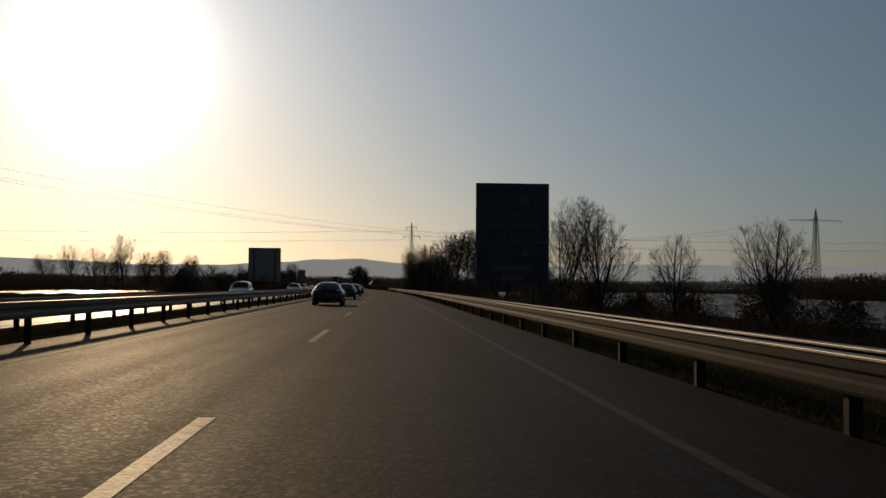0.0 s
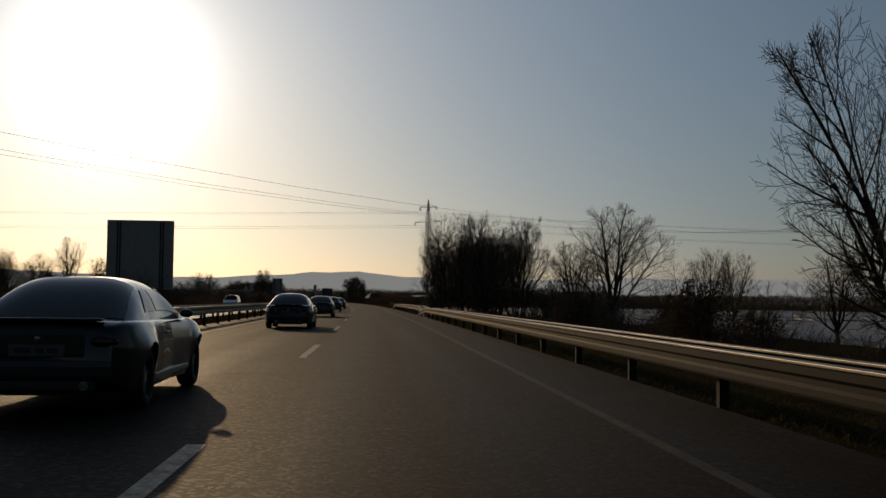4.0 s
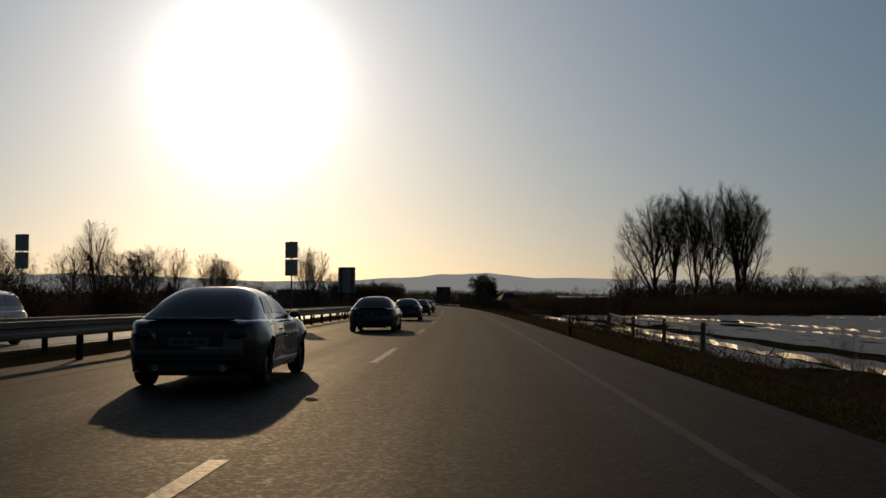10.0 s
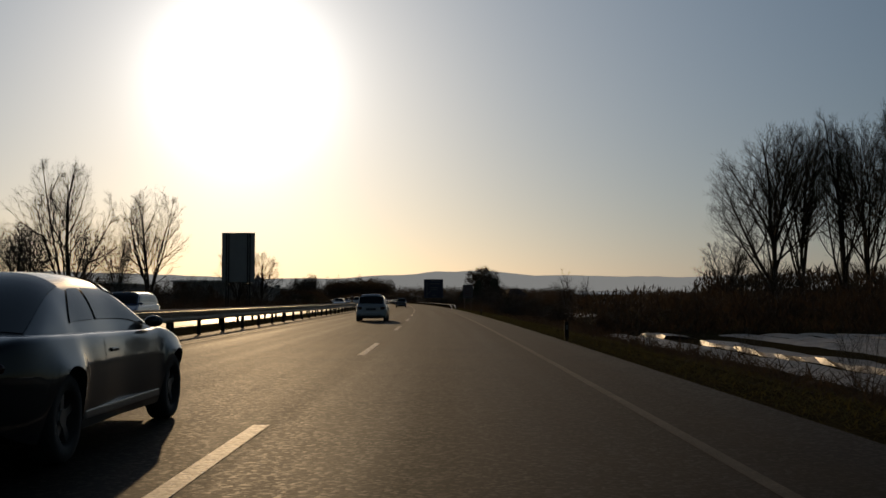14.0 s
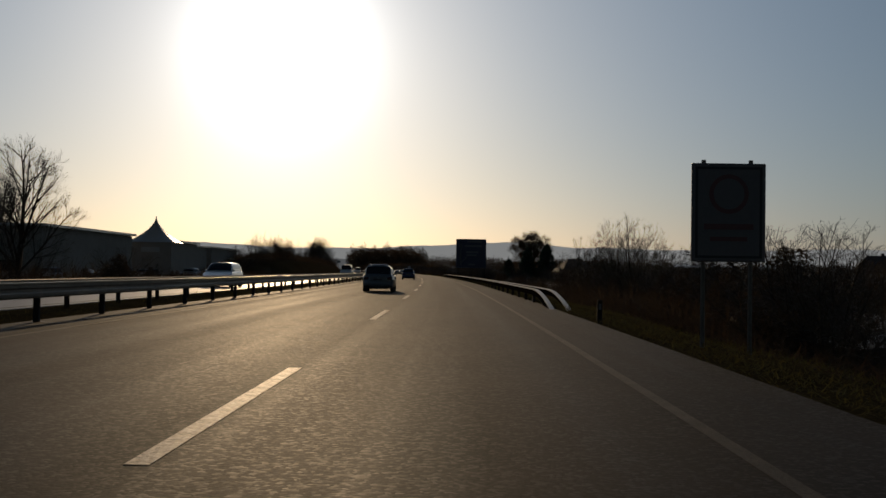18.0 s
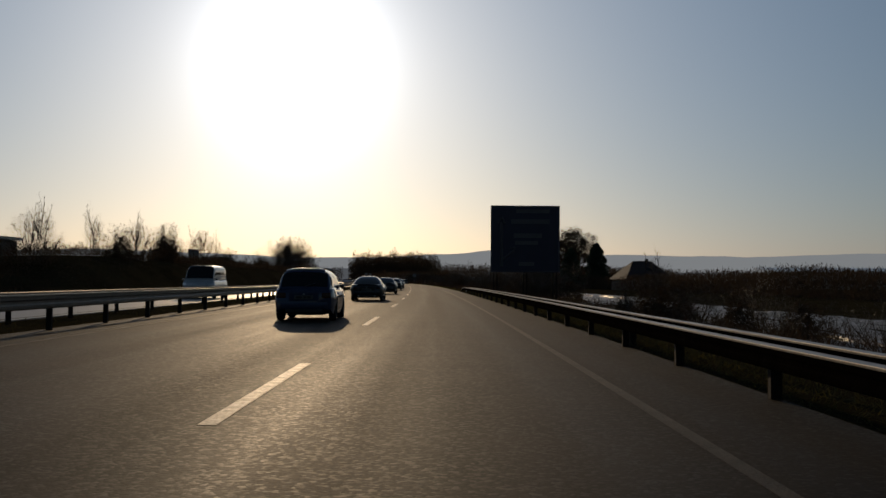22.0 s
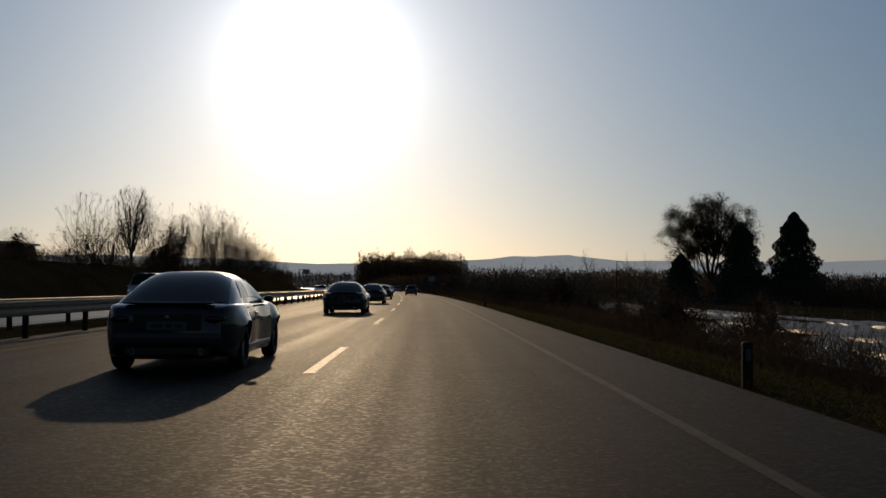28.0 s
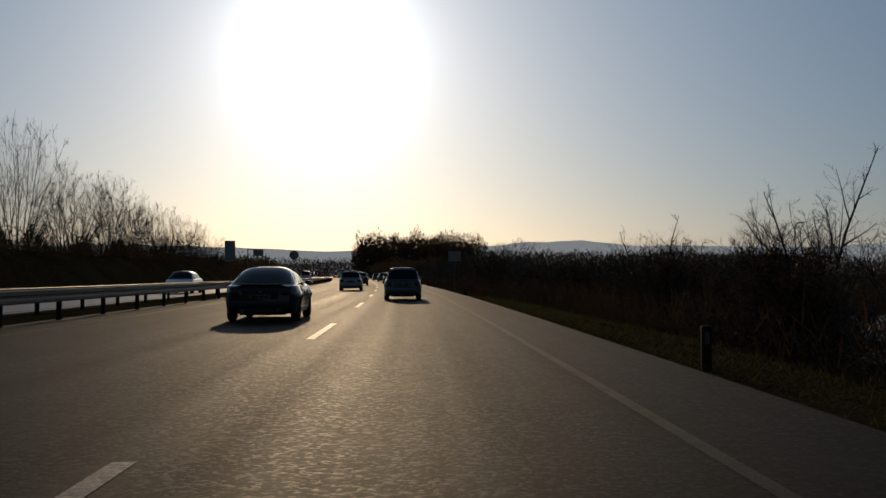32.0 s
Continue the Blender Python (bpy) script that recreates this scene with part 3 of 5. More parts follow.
def grove(name, kinds, rows, label, group):
    for i, (s, d, high, wide) in enumerate(rows):
        plant(name, kinds[i % len(kinds)], s, d, high, wide, (i * 77 + s * 7) % 360, label, "tree", group)


_r = random.Random(5)
# verge trees beside the first rail: place, height, crown width
grove("tree", VASE, [(95, 16, 10.6, 9.5), (136, 15.2, 11.4, 8.8)], "many-stemmed bare winter tree with a wide crown on the verge", "verge trees")
grove("tree", ROUND, [(66.5, 13.7, 7.2, 5.2), (200, 21.5, 10.6, 12), (58.5, 16.3, 5.3, 3.7), (45, 16.8, 5.3, 4.0), (166, 26, 5.2, 6), (192, 27.5, 6.8, 4.6), (196, 31, 6.6, 4.6), (228, 24, 9, 9)], "bare winter tree with dark spreading branches on the verge", "verge trees")
# thicket past the end of the rail
grove("tree", [VASE[0], ROUND[0], VASE[2], ROUND[1]], [(208 + i * 3.1, 7.6 + (i * 3.7) % 9, _r.uniform(7.8, 9.6) + (1.6 if i < 4 else 0), _r.uniform(5.5, 7.5)) for i in range(12)], "bare tree in a dense thicket on the verge", "thicket trees")
# tall trees past the field
grove("tree", FAN, [(542, 56, 30, 20), (546, 62, 31, 14), (539, 66, 30, 13), (541, 71, 30, 14), (538, 77, 32, 17), (548, 82, 31, 15)], "tall bare tree with upright fanned branches past the field", "tall field trees")
grove("tree", ROUND, [(546, 50, 12, 12), (552, 60, 9, 12), (549, 72, 9, 13), (547, 86, 11, 14), (556, 100, 12, 13), (562, 112, 11, 14), (566, 126, 10, 13)], "low bare tree at the foot of taller ones", "low field trees")


def shrubs(s0, s1, step, d0, d1, h0, h1, label, group, dense=0.5, seed=1, width=1.5):
    rng = random.Random(seed)
    s = s0
    while s < s1:
        d, h = rng.uniform(d0, d1), rng.uniform(h0, h1)
        w = h * width * rng.uniform(0.8, 1.2)
        t = thing("shrub", on_road(s, d, ground_height(s, d) - 0.1, rng.uniform(0, 360), (w, w, h)), label, "shrub", group)
        k = BUSH[rng.randrange(4)]
        part("trunk", k[0], t)
        part("crown", k[1], t)
        if rng.random() < dense:
            part("foliage", HEDGE_LEAF[rng.randrange(3)], t, Matrix.Diagonal((0.95, 0.95, 0.82, 1)))
        s += step * rng.uniform(0.6, 1.4)


def undergrowth(name, s0, s1, d0, d1, h, per_metre, seed, label, thick=1.0, mat=DRY):
    """Tangled stalks and dry leaves, too many to count."""
    rng = random.Random(seed)
    v, f = [], []
    for _ in range(int((s1 - s0) * per_metre)):
        s, d = rng.uniform(s0, s1), rng.uniform(d0, d1)
        if -11 < d < -6 and not median(s) - 2.8 < d < median(s) - 0.25:
            continue
        g = ground_height(s, d)
        hh = h * (0.55 + 0.6 * (0.5 + 0.5 * noise.noise((s * 0.12, d * 0.12, seed)))) * rng.uniform(0.3, 1.0)
        base = at(s, d, g + rng.uniform(0, hh * 0.6))
        tip = base + Vector((rng.gauss(0, 0.35), rng.gauss(0, 0.35), 0)) * min(1.0, h) + Vector((0, 0, rng.uniform(0.25, 1.0) * hh * 0.6))
        side = Vector((rng.uniform(-1, 1), rng.uniform(-1, 1), 0)).normalized() * rng.uniform(0.012, 0.06) * thick
        k = len(v)
        v += [base - side, base + side, tip + side * 0.3, tip - side * 0.3]
        f.append((k, k + 1, k + 2, k + 3))
    tagged(part(name, mesh(name, v, f, mat)), label, "undergrowth", kind="stuff")


# right side
shrubs(2, 245, 5.5, 13, 24, 2.4, 4.2, "bare brown shrub on the bank below the road", "verge shrubs", 0.5, 2)
shrubs(250, 452, 9, 7.0, 9.5, 0.8, 1.7, "low bare shrub at the edge of the field", "field edge shrubs", 0.1, 3, 1.0)
HEDGE = "dense dark hedge shrub beside the motorway"
shrubs(446, 510, 7, 10, 14, 1.8, 2.8, "thin bare shrub at the edge of the field", "hedge shrubs", 0.1, 4)
shrubs(510, 570, 3.8, 9.5, 15, 2.8, 4.2, HEDGE, "hedge shrubs", 0.6, 14)
shrubs(602, 652, 4.2, 9.5, 15, 1.8, 2.7, HEDGE, "hedge shrubs", 0.7, 9)
shrubs(722, 828, 4.6, 10, 13, 1.6, 2.9, "low bare hedge shrub beside the motorway", "hedge shrubs", 0.4, 5)
shrubs(692, 745, 3.2, 9.5, 14.5, 2.9, 3.9, HEDGE, "hedge shrubs", 0.8, 15)
shrubs(829, 950, 2.9, 10, 15, 2.9, 4.3, HEDGE, "hedge shrubs", 0.8, 8)
shrubs(950, 1130, 4.6, 10, 17, 3.0, 6.4, "tall dense dark hedge shrub beside the motorway", "hedge shrubs", 0.5, 10)
grove("shrub", BUSH, [(569, 11.5, 5.4, 6.5), (574, 13, 4.7, 6), (578, 14.5, 4.4, 6), (546.5, 11.2, 5.8, 6), (550.5, 13, 5.6, 6), (554, 12, 5.0, 5.5), (697, 11, 4.4, 5), (702, 12, 5.0, 6), (707, 13, 5.3, 6.5), (713, 13.5, 4.9, 6), (719, 13, 4.2, 6)], "large bare shrub rising over the hedge", "large shrubs")
undergrowth("undergrowth", 0, 248, 8, 24, 1.6, 150, 21, "tangled dry stalks on the bank below the road", 0.4)
undergrowth("undergrowth", 248, 450, 5.6, 9.4, 0.85, 110, 22, "dry grass and stalks at the edge of the field", 0.4)
undergrowth("undergrowth", 446, 512, 7, 13, 0.9, 130, 33, "dry stalks at the edge of the field", 0.35)
undergrowth("undergrowth", 512, 572, 8, 16, 2.4, 260, 23, "tangled dark undergrowth of the hedge", 0.35)
undergrowth("undergrowth", 572, 690, 8, 14, 1.4, 190, 28, "tangled dark undergrowth of the hedge", 0.35)
undergrowth("undergrowth", 690, 856, 8.5, 13, 1.7, 230, 29, "thin tangled undergrowth of the hedge", 0.32)
undergrowth("undergrowth", 856, 1130, 8, 17, 2.6, 220, 30, "tangled dark undergrowth of the hedge", 0.4)
undergrowth("verge_grass", -20, 900, 3.48, 6.5, 0.22, 170, 24, "rough winter grass on the verge", 0.16, BLADE)
undergrowth("verge_grass", -20, 1000, -10.6, -6.4, 0.2, 70, 25, "rough winter grass in the median", 0.18, BLADE)
undergrowth("verge_grass", -20, 900, 3.5, 4.3, 0.2, 110, 34, "thin lit grass along the edge of the asphalt", 0.2, BLADE)
# left side
shrubs(128, 560, 9, -30, -23, 3.0, 4.8, "brown shrub behind the opposite carriageway", "far verge shrubs", 0.7, 6)
shrubs(562, 645, 5, -29, -24, 1.3, 2.2, "low brown shrub before the halls", "low far shrubs", 0.7, 16)
shrubs(650, 1060, 7, -36, -28, 2.2, 4.2, "bare shrub on the grassy bank", "bank shrubs", 0.3, 7)
undergrowth("undergrowth", 128, 560, -30, -23, 2.6, 125, 26, "tangled brown undergrowth behind the opposite carriageway", 0.5)
undergrowth("undergrowth", 560, 648, -30, -23, 1.5, 110, 36, "low brown undergrowth before the halls", 0.5)
undergrowth("undergrowth", 650, 1080, -27, -20.5, 0.5, 140, 31, "dry grass and brambles on the slope of the bank", 0.35)
undergrowth("undergrowth", 640, 1080, -38, -27, 1.8, 150, 27, "tangled dry stalks on the grassy bank", 0.5)
grove("tree", ROUND, [(472, -25.5, 11.5, 7.5), (446, -24, 10.5, 7.5), (547, -26, 9.4, 8), (517, -25, 8.5, 7), (678, -125, 31, 22), (660, -100, 22, 17), (690, -84, 20, 15), (640, -150, 24, 20), (740, -150, 26, 22), (700, -112, 22, 18), (735, -105, 24, 18), (560, -120, 16, 16), (480, -45, 10, 9), (505, -50, 11, 9), (460, -60, 11, 11), (530, -75, 14, 13), (380, -85, 12, 12), (590, -60, 9, 9), (380, -110, 12, 12), (330, -125, 13, 13), (420, -70, 9, 9), (300, -62, 8, 9)], "bare winter tree glowing against low sun", "trees past the opposite carriageway")
grove("tree", ROUND[:2] + BUSH[:2], [(728, -34, 5.6, 4), (748, -33, 5.4, 4), (814, -34, 4.6, 3), (858, -35, 8.5, 6), (868, -33, 9.5, 6), (876, -35, 8, 6), (882, -33, 9, 6), (890, -36, 8.5, 6), (897, -34, 7, 6), (905, -35, 9, 6), (913, -33, 11.5, 6)], "bare tree standing on the grassy bank", "bank trees")
grove("tree", BUSH, [(920 + 7.5 * i, -31 - (i * 3.1) % 7, (9.5, 12.5, 11, 13, 10.5)[i % 5] * (1 - 0.018 * i), 8.5) for i in range(22)], "dense many-stemmed bare tree on the grassy bank", "bank thicket")
grove("shrub", BUSH, [(340, -31, 5.5, 7), (348, -34, 6.0, 7), (356, -31, 5.4, 7), (365, -33, 5.6, 7)], "tall dense bare shrub behind the opposite carriageway", "tall far shrubs")
grove("tree", THIN, [(668 + 6.3 * i, -30 - (i * 1.7) % 4, 4.2 + (i * 0.9) % 1.6, 1.9) for i in range(13)], "slim bare tree on the edge of the bank", "bank edge trees")
# big round tree, conifers and thin trees beyond the hedge
plant("tree", ROUND[1], 948, 61, 20.5, 21, 40, "large round tree still holding dry brown leaves", extra=ROUND_LEAF)
for _s, _d, _h, _w in ((902, 50.5, 12.4, 11), (900, 58, 13.8, 12), (915, 45, 8, 9)):
    _t = thing("conifer", on_road(_s, _d, -1.15, 0, (_w, _w, _h)), "dark green conifer beside the house", "conifer", "conifers")
    part("trunk", CONE_TRUNK, _t)
    part("foliage", CONE_LEAF, _t)
grove("tree", THIN, [(507, 16.6, 5.6, 3.2), (509, 17.2, 5.2, 2.8), (498, 16.5, 5.8, 3.4), (495, 17.2, 5.2, 3.0), (543, 11, 4.3, 3), (549, 13, 4.4, 3.5), (569, 12, 5.0, 3), (648, 13, 4.2, 1.5), (653, 13.5, 3.9, 1.6), (657, 15, 4.0, 1.5), (700, 16, 5.5, 3), (953, 38, 10.5, 4), (880, 13, 5.9, 3), (886, 14, 5.5, 3.5), (901, 13.5, 5, 3), (915, 15, 5.2, 3)], "thin bare tree rising over the hedge", "thin trees")

grove("shrub", BUSH, [(450, 14, 3.0, 5), (449, 18, 3.4, 5), (451, 22.5, 5.0, 5.5), (454, 26, 5.0, 6), (453, 31, 4.2, 6), (455, 37, 4.0, 6), (455, 44, 4.2, 7), (456, 52, 4.6, 8), (457, 61, 4.6, 8)], "dark bare shrub at the far end of the field", "field end hedge")
# saplings and shrubs at the fence; slim trees far behind the hedge
grove("shrub", BUSH, [(293.5, 8.0, 1.6, 1.0), (286, 7.4, 1.0, 0.9), (319, 7.6, 1.5, 1.6), (339, 7.2, 2.7, 2.6), (340.5, 8.0, 2.4, 2.6), (356, 7.4, 1.3, 1.4), (371, 7.8, 1.6, 1.5), (379, 8.2, 1.5, 1.4), (392, 7.6, 1.5, 1.5), (398, 8.3, 1.8, 1.6), (326, 7.6, 2.0, 1.6), (328.5, 7.9, 1.8, 1.7), (331, 7.4, 1.6, 1.6)], "low bare shrub beside the field fence", "fence shrubs")
grove("tree", THIN, [(323, 7.9, 4.2, 1.2), (966, 49.5, 10, 3.5), (975, 56, 9.5, 4)], "slim bare tree with thin branches", "slim trees")


# far belt of woodland
def wood_belt(seed, s0, s1, d0, d1, h0, h1, count, size, mat):
    rng = random.Random(seed)
    v, f = [], []
    for _ in range(int(count * 2.4)):
        s, d = rng.uniform(s0, s1), rng.uniform(d0, d1)
        top = (h0 + (h1 - h0) * (0.5 + 0.5 * noise.noise((s * 0.03, d * 0.03, seed)))) * (0.85 + 0.3 * noise.noise((s * 0.15, d * 0.15, 1)))
        p = at(s, d, -1 + rng.random() ** 1.15 * top)
        a = Vector((rng.gauss(0, 0.45), rng.gauss(0, 0.45), 1)).normalized()
        b = a.orthogonal().normalized()
        b.rotate(Matrix.Rotation(rng.uniform(0, 6.28), 3, a))
        r = size * rng.uniform(0.5, 1.5)
        k = len(v)
        v += [p - a * r, p + b * r * 0.17, p + a * r, p - b * r * 0.17]
        f.append((k, k + 1, k + 2, k + 3))
    return mesh("woodland", v, f, mat)


for _n, _a in enumerate(((1330, 1420, 10, 70, 17, 27, 20000, 0.9), (1440, 1540, 60, 300, 13, 21, 15000, 1.1), (1120, 1330, 8, 45, 5, 10, 20000, 0.5), (1200, 1500, -120, -30, 8, 14, 12000, 0.9), (1700, 1800, -400, 30, 14, 21, 12000, 1.3), (1250, 1330, 120, 520, 8, 14, 9000, 1.1), (620, 700, 120, 420, 5, 9, 8000, 0.8), (330, 420, 150, 420, 5, 9, 7000, 0.8), (760, 900, -420, -110, 6, 12, 9000, 1.0), (430, 560, -360, -130, 5, 9, 8000, 0.8), (690, 960, 52, 62, 3, 5.5, 22000, 0.28), (520, 600, 40, 60, 3, 5, 12000, 0.25), (466, 520, 50, 170, 4, 6, 16000, 0.28), (447, 462, 11, 120, 2.2, 3.9, 7000, 0.35), (536, 556, 46, 120, 6, 10, 7000, 0.6), (150, 250, 98, 118, 4, 7, 12000, 0.4), (560, 680, 92, 110, 4, 6, 8000, 0.6), (240, 300, 155, 300, 5, 8, 7000, 0.8), (0, 150, 100, 130, 4, 8, 7000, 0.6), (150, 290, -105, -72, 4, 6.5, 16000, 0.45))):
    tagged(part("woodland", wood_belt(20 + _n, *_a, DRY)), "distant belt of bare brown woodland", "woodland", kind="stuff")


# ---------- fields under film ----------
def film_field(s0, s1, d0, d1, rows, rise=1.0, mat=FILM):
    """Long beds covered with film: some rows bare, some with a steep edge that flashes, sagging folds across."""
    v, f = [], []
    n = int((s1 - s0) / 1.1)
    rough = {}
    rng = random.Random(int(s0))
    for r in range(rows):
        if rng.random() < 0.04 and r > 1:
            continue
        a, b = d0 + (d1 - d0) * r / rows, d0 + (d1 - d0) * (r + rng.uniform(0.8, 0.98)) / rows
        steep, high = rng.random() < 0.16 or r == 1, rise * rng.uniform(0.09, 0.2)
        cross = ((0.0, 0.02), (0.05, 1.0), (0.4, 1.1), (0.8, 0.8), (1.0, 0.05)) if steep else ((0.0, 0.02), (0.3, 0.7), (0.5, 0.9), (0.75, 0.7), (1.0, 0.05))
        rough[r] = steep
        k0 = len(v)
        for i in range(n + 1):
            s = s0 + (s1 - s0) * i / n
            sag = high * (0.75 + 0.35 * noise.noise((s * 0.2, r * 3.0, 0))) + 0.07 * rng.random()
            for q, h in cross:
                d = a + (b - a) * q + (0.2 * rng.random() if q < 0.1 else 0.1 * rng.random())
                v.append(at(s, d, ground_height(s, d) + 0.02 + sag * h))
        for i in range(n):
            if noise.noise((s0 + i * 0.05, r * 7.0, 5)) > (0.3 if rough[r] else 0.5):
                continue
            for j in range(4):
                k = k0 + i * 5 + j
                f.append((k, k + 1, k + 6, k + 5))
    return mesh("field_film", v, f, mat)


for _a in ((20, 240, 27, 95, 24), (246, 444, 10.4, 48, 15), (250, 444, 50, 150, 22), (515, 715, 12.5, 26, 5), (718, 900, 11.8, 30, 8), (165, 235, -72, -46, 6, 1.6)):
    tagged(part("field_film", film_field(*_a)), "pale film stretched over long vegetable beds, shining in low sun", "field", kind="stuff")

# ---------- signs ----------
def words(text, size, mat, parent, m, width=None):
    c = bpy.data.curves.new("lettering", "FONT")
    c.body, c.size, c.align_x, c.align_y, c.extrude = text, size, "CENTER", "CENTER", 0.003
    ob = new("tmp", c)
    dg = bpy.context.evaluated_depsgraph_get()
    me = bpy.data.meshes.new_from_object(ob.evaluated_get(dg))
    bpy.data.objects.remove(ob)
    me.materials.clear()
    me.materials.append(mat)
    return part("lettering", me, parent, m)


def facing(x, y, z):
    """On a board's front, which looks back along the road."""
    return Matrix.Translation((x, y, z)) @ Matrix.Rotation(radians(90), 4, "X")


def board(name, s, d, w, z0, z1, face, label, posts=2, turn=0, back=SIGN_BACK, border=None, foot=-1.2, spread=0.64):
    """A sign on posts; its front looks at the traffic that comes up the road."""
    t = thing(name, on_road(s, d, 0, turn), label, "road sign")
    bm = bmesh.new()
    box(bm, -w / 2, w / 2, -0.03, 0.03, z0, z1, 0.02)
    part("panel", finish(bm, "panel", face), t)
    for z in np.linspace(z0 + 0.3, z1 - 0.3, 4):
        part("stiffener", box_mesh("stiffener", back, -w / 2 + 0.1, w / 2 - 0.1, 0.03, 0.08, z - 0.04, z + 0.04), t)
    for i in range(posts):
        x = 0 if posts == 1 else -w * spread / 2 + w * spread * i / (posts - 1)
        if z1 > 5:
            pair = [((x - 0.14, 0.14, foot), (x - 0.14, 0.14, z1 - 0.15), 0.05), ((x + 0.14, 0.14, foot), (x + 0.14, 0.14, z1 - 0.15), 0.05)]
            n = int((z1 - foot) / 0.6)
            pair += [((x - 0.14 if k % 2 else x + 0.14, 0.14, foot + 0.6 * k), (x + 0.14 if k % 2 else x - 0.14, 0.14, foot + 0.6 * k + 0.6), 0.02) for k in range(n)]
            part("post", bars_mesh("post", POST_STEEL, pair, 6), t)
        else:
            part("post", bars_mesh("post", PALE, [((x, 0.08, foot), (x, 0.08, z1 + 0.06), 0.038)], 8), t)
    if border:
        e = 0.06
        for a in ((-w / 2 + e, w / 2 - e, z0 + e, z0 + e + 0.04), (-w / 2 + e, w / 2 - e, z1 - e - 0.04, z1 - e), (-w / 2 + e, -w / 2 + e + 0.04, z0 + e + 0.04, z1 - e - 0.04), (w / 2 - e - 0.04, w / 2 - e, z0 + e + 0.04, z1 - e - 0.04)):
            part("border", box_mesh("border", border, a[0], a[1], -0.034, -0.028, a[2], a[3]), t)
    return t


def strips(t, mat, rows):
    """Plain bars where writing cannot be read: x, z, width, height."""
    for x, z, w, h in rows:
        part("bar", box_mesh("bar", mat, x - w / 2, x + w / 2, -0.036, -0.029, z - h / 2, z + h / 2), t)


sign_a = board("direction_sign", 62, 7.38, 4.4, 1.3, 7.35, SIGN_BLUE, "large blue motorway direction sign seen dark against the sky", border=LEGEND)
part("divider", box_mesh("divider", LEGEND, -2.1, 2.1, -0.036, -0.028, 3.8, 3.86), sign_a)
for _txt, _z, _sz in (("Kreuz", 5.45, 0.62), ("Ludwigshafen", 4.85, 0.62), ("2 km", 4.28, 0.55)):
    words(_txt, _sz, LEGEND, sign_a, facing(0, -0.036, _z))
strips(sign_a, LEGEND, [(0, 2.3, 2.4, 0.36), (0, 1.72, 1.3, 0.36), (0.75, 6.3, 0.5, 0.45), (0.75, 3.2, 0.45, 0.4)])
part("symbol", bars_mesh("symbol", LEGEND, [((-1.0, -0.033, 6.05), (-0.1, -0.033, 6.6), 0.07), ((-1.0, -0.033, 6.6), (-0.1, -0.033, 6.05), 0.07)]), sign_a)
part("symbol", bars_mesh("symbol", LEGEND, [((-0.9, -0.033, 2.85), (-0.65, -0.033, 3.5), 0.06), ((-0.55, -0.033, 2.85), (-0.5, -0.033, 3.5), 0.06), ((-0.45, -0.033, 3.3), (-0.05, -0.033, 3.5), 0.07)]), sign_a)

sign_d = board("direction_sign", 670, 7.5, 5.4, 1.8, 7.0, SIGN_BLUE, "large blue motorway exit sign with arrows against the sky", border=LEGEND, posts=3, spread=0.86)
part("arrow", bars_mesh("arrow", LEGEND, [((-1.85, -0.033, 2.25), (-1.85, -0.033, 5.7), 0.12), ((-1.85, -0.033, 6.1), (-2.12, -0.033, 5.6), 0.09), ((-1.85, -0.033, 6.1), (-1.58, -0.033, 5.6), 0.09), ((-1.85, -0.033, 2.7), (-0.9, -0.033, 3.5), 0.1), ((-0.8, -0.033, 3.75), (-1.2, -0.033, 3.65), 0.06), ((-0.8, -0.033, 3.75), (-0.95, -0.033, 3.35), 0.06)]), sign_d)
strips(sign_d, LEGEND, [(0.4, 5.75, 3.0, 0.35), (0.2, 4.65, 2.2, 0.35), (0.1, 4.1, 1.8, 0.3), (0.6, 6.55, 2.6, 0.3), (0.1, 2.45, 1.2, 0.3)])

sign_b = board("direction_sign", 214, -22.6, 6.5, 1.9, 8.75, SIGN_BACK, "grey back of a large sign for the opposite carriageway", turn=180, foot=-0.6)
sign_f = board("direction_sign", 492, -20.9, 3.6, 3.1, 8.5, SIGN_BACK, "grey back of a large sign for the opposite carriageway", turn=180, foot=-0.6)

sign_c = board("notice_board", 500, 4.6, 1.2, 1.35, 2.95, BOARD_FACE, "grey notice board with a dark red round mark on two posts", border=TRIM, foot=-0.6)
bm = bmesh.new()
bmesh.ops.create_circle(bm, cap_ends=True, radius=0.32, segments=32, matrix=facing(0, -0.036, 2.45))
part("round_mark", finish(bm, "round_mark", BOARD_MARK), sign_c)
bm = bmesh.new()
bmesh.ops.create_circle(bm, cap_ends=True, radius=0.25, segments=32, matrix=facing(0, -0.041, 2.45))
part("round_mark", finish(bm, "round_mark", BOARD_FACE), sign_c)
strips(sign_c, BOARD_MARK, [(0, 1.92, 0.8, 0.09), (0, 1.72, 0.6, 0.07), (0, 2.45, 0.26, 0.1)])


def stacked_sign(s, d, w, top, label):
    t = thing("median_sign", on_road(s, d, 0), label, "road sign")
    part("post", bars_mesh("post", PALE, [((0, 0.06, -0.1), (0, 0.06, top + 0.02), 0.038)], 8), t)
    for z in (top - 0.78, top - 1.62):
        part("panel", box_mesh("panel", SIGN_WHITE, -w / 2, w / 2, -0.015, 0.015, z, z + 0.78, 0.01), t)
        part("panel_back", box_mesh("panel_back", SIGN_BACK, -w / 2 + 0.03, w / 2 - 0.03, 0.018, 0.03, z + 0.03, z + 0.75), t)


stacked_sign(321, -8.2, 0.6, 4.0, "two grey rectangular sign panels stacked on a post in the median")
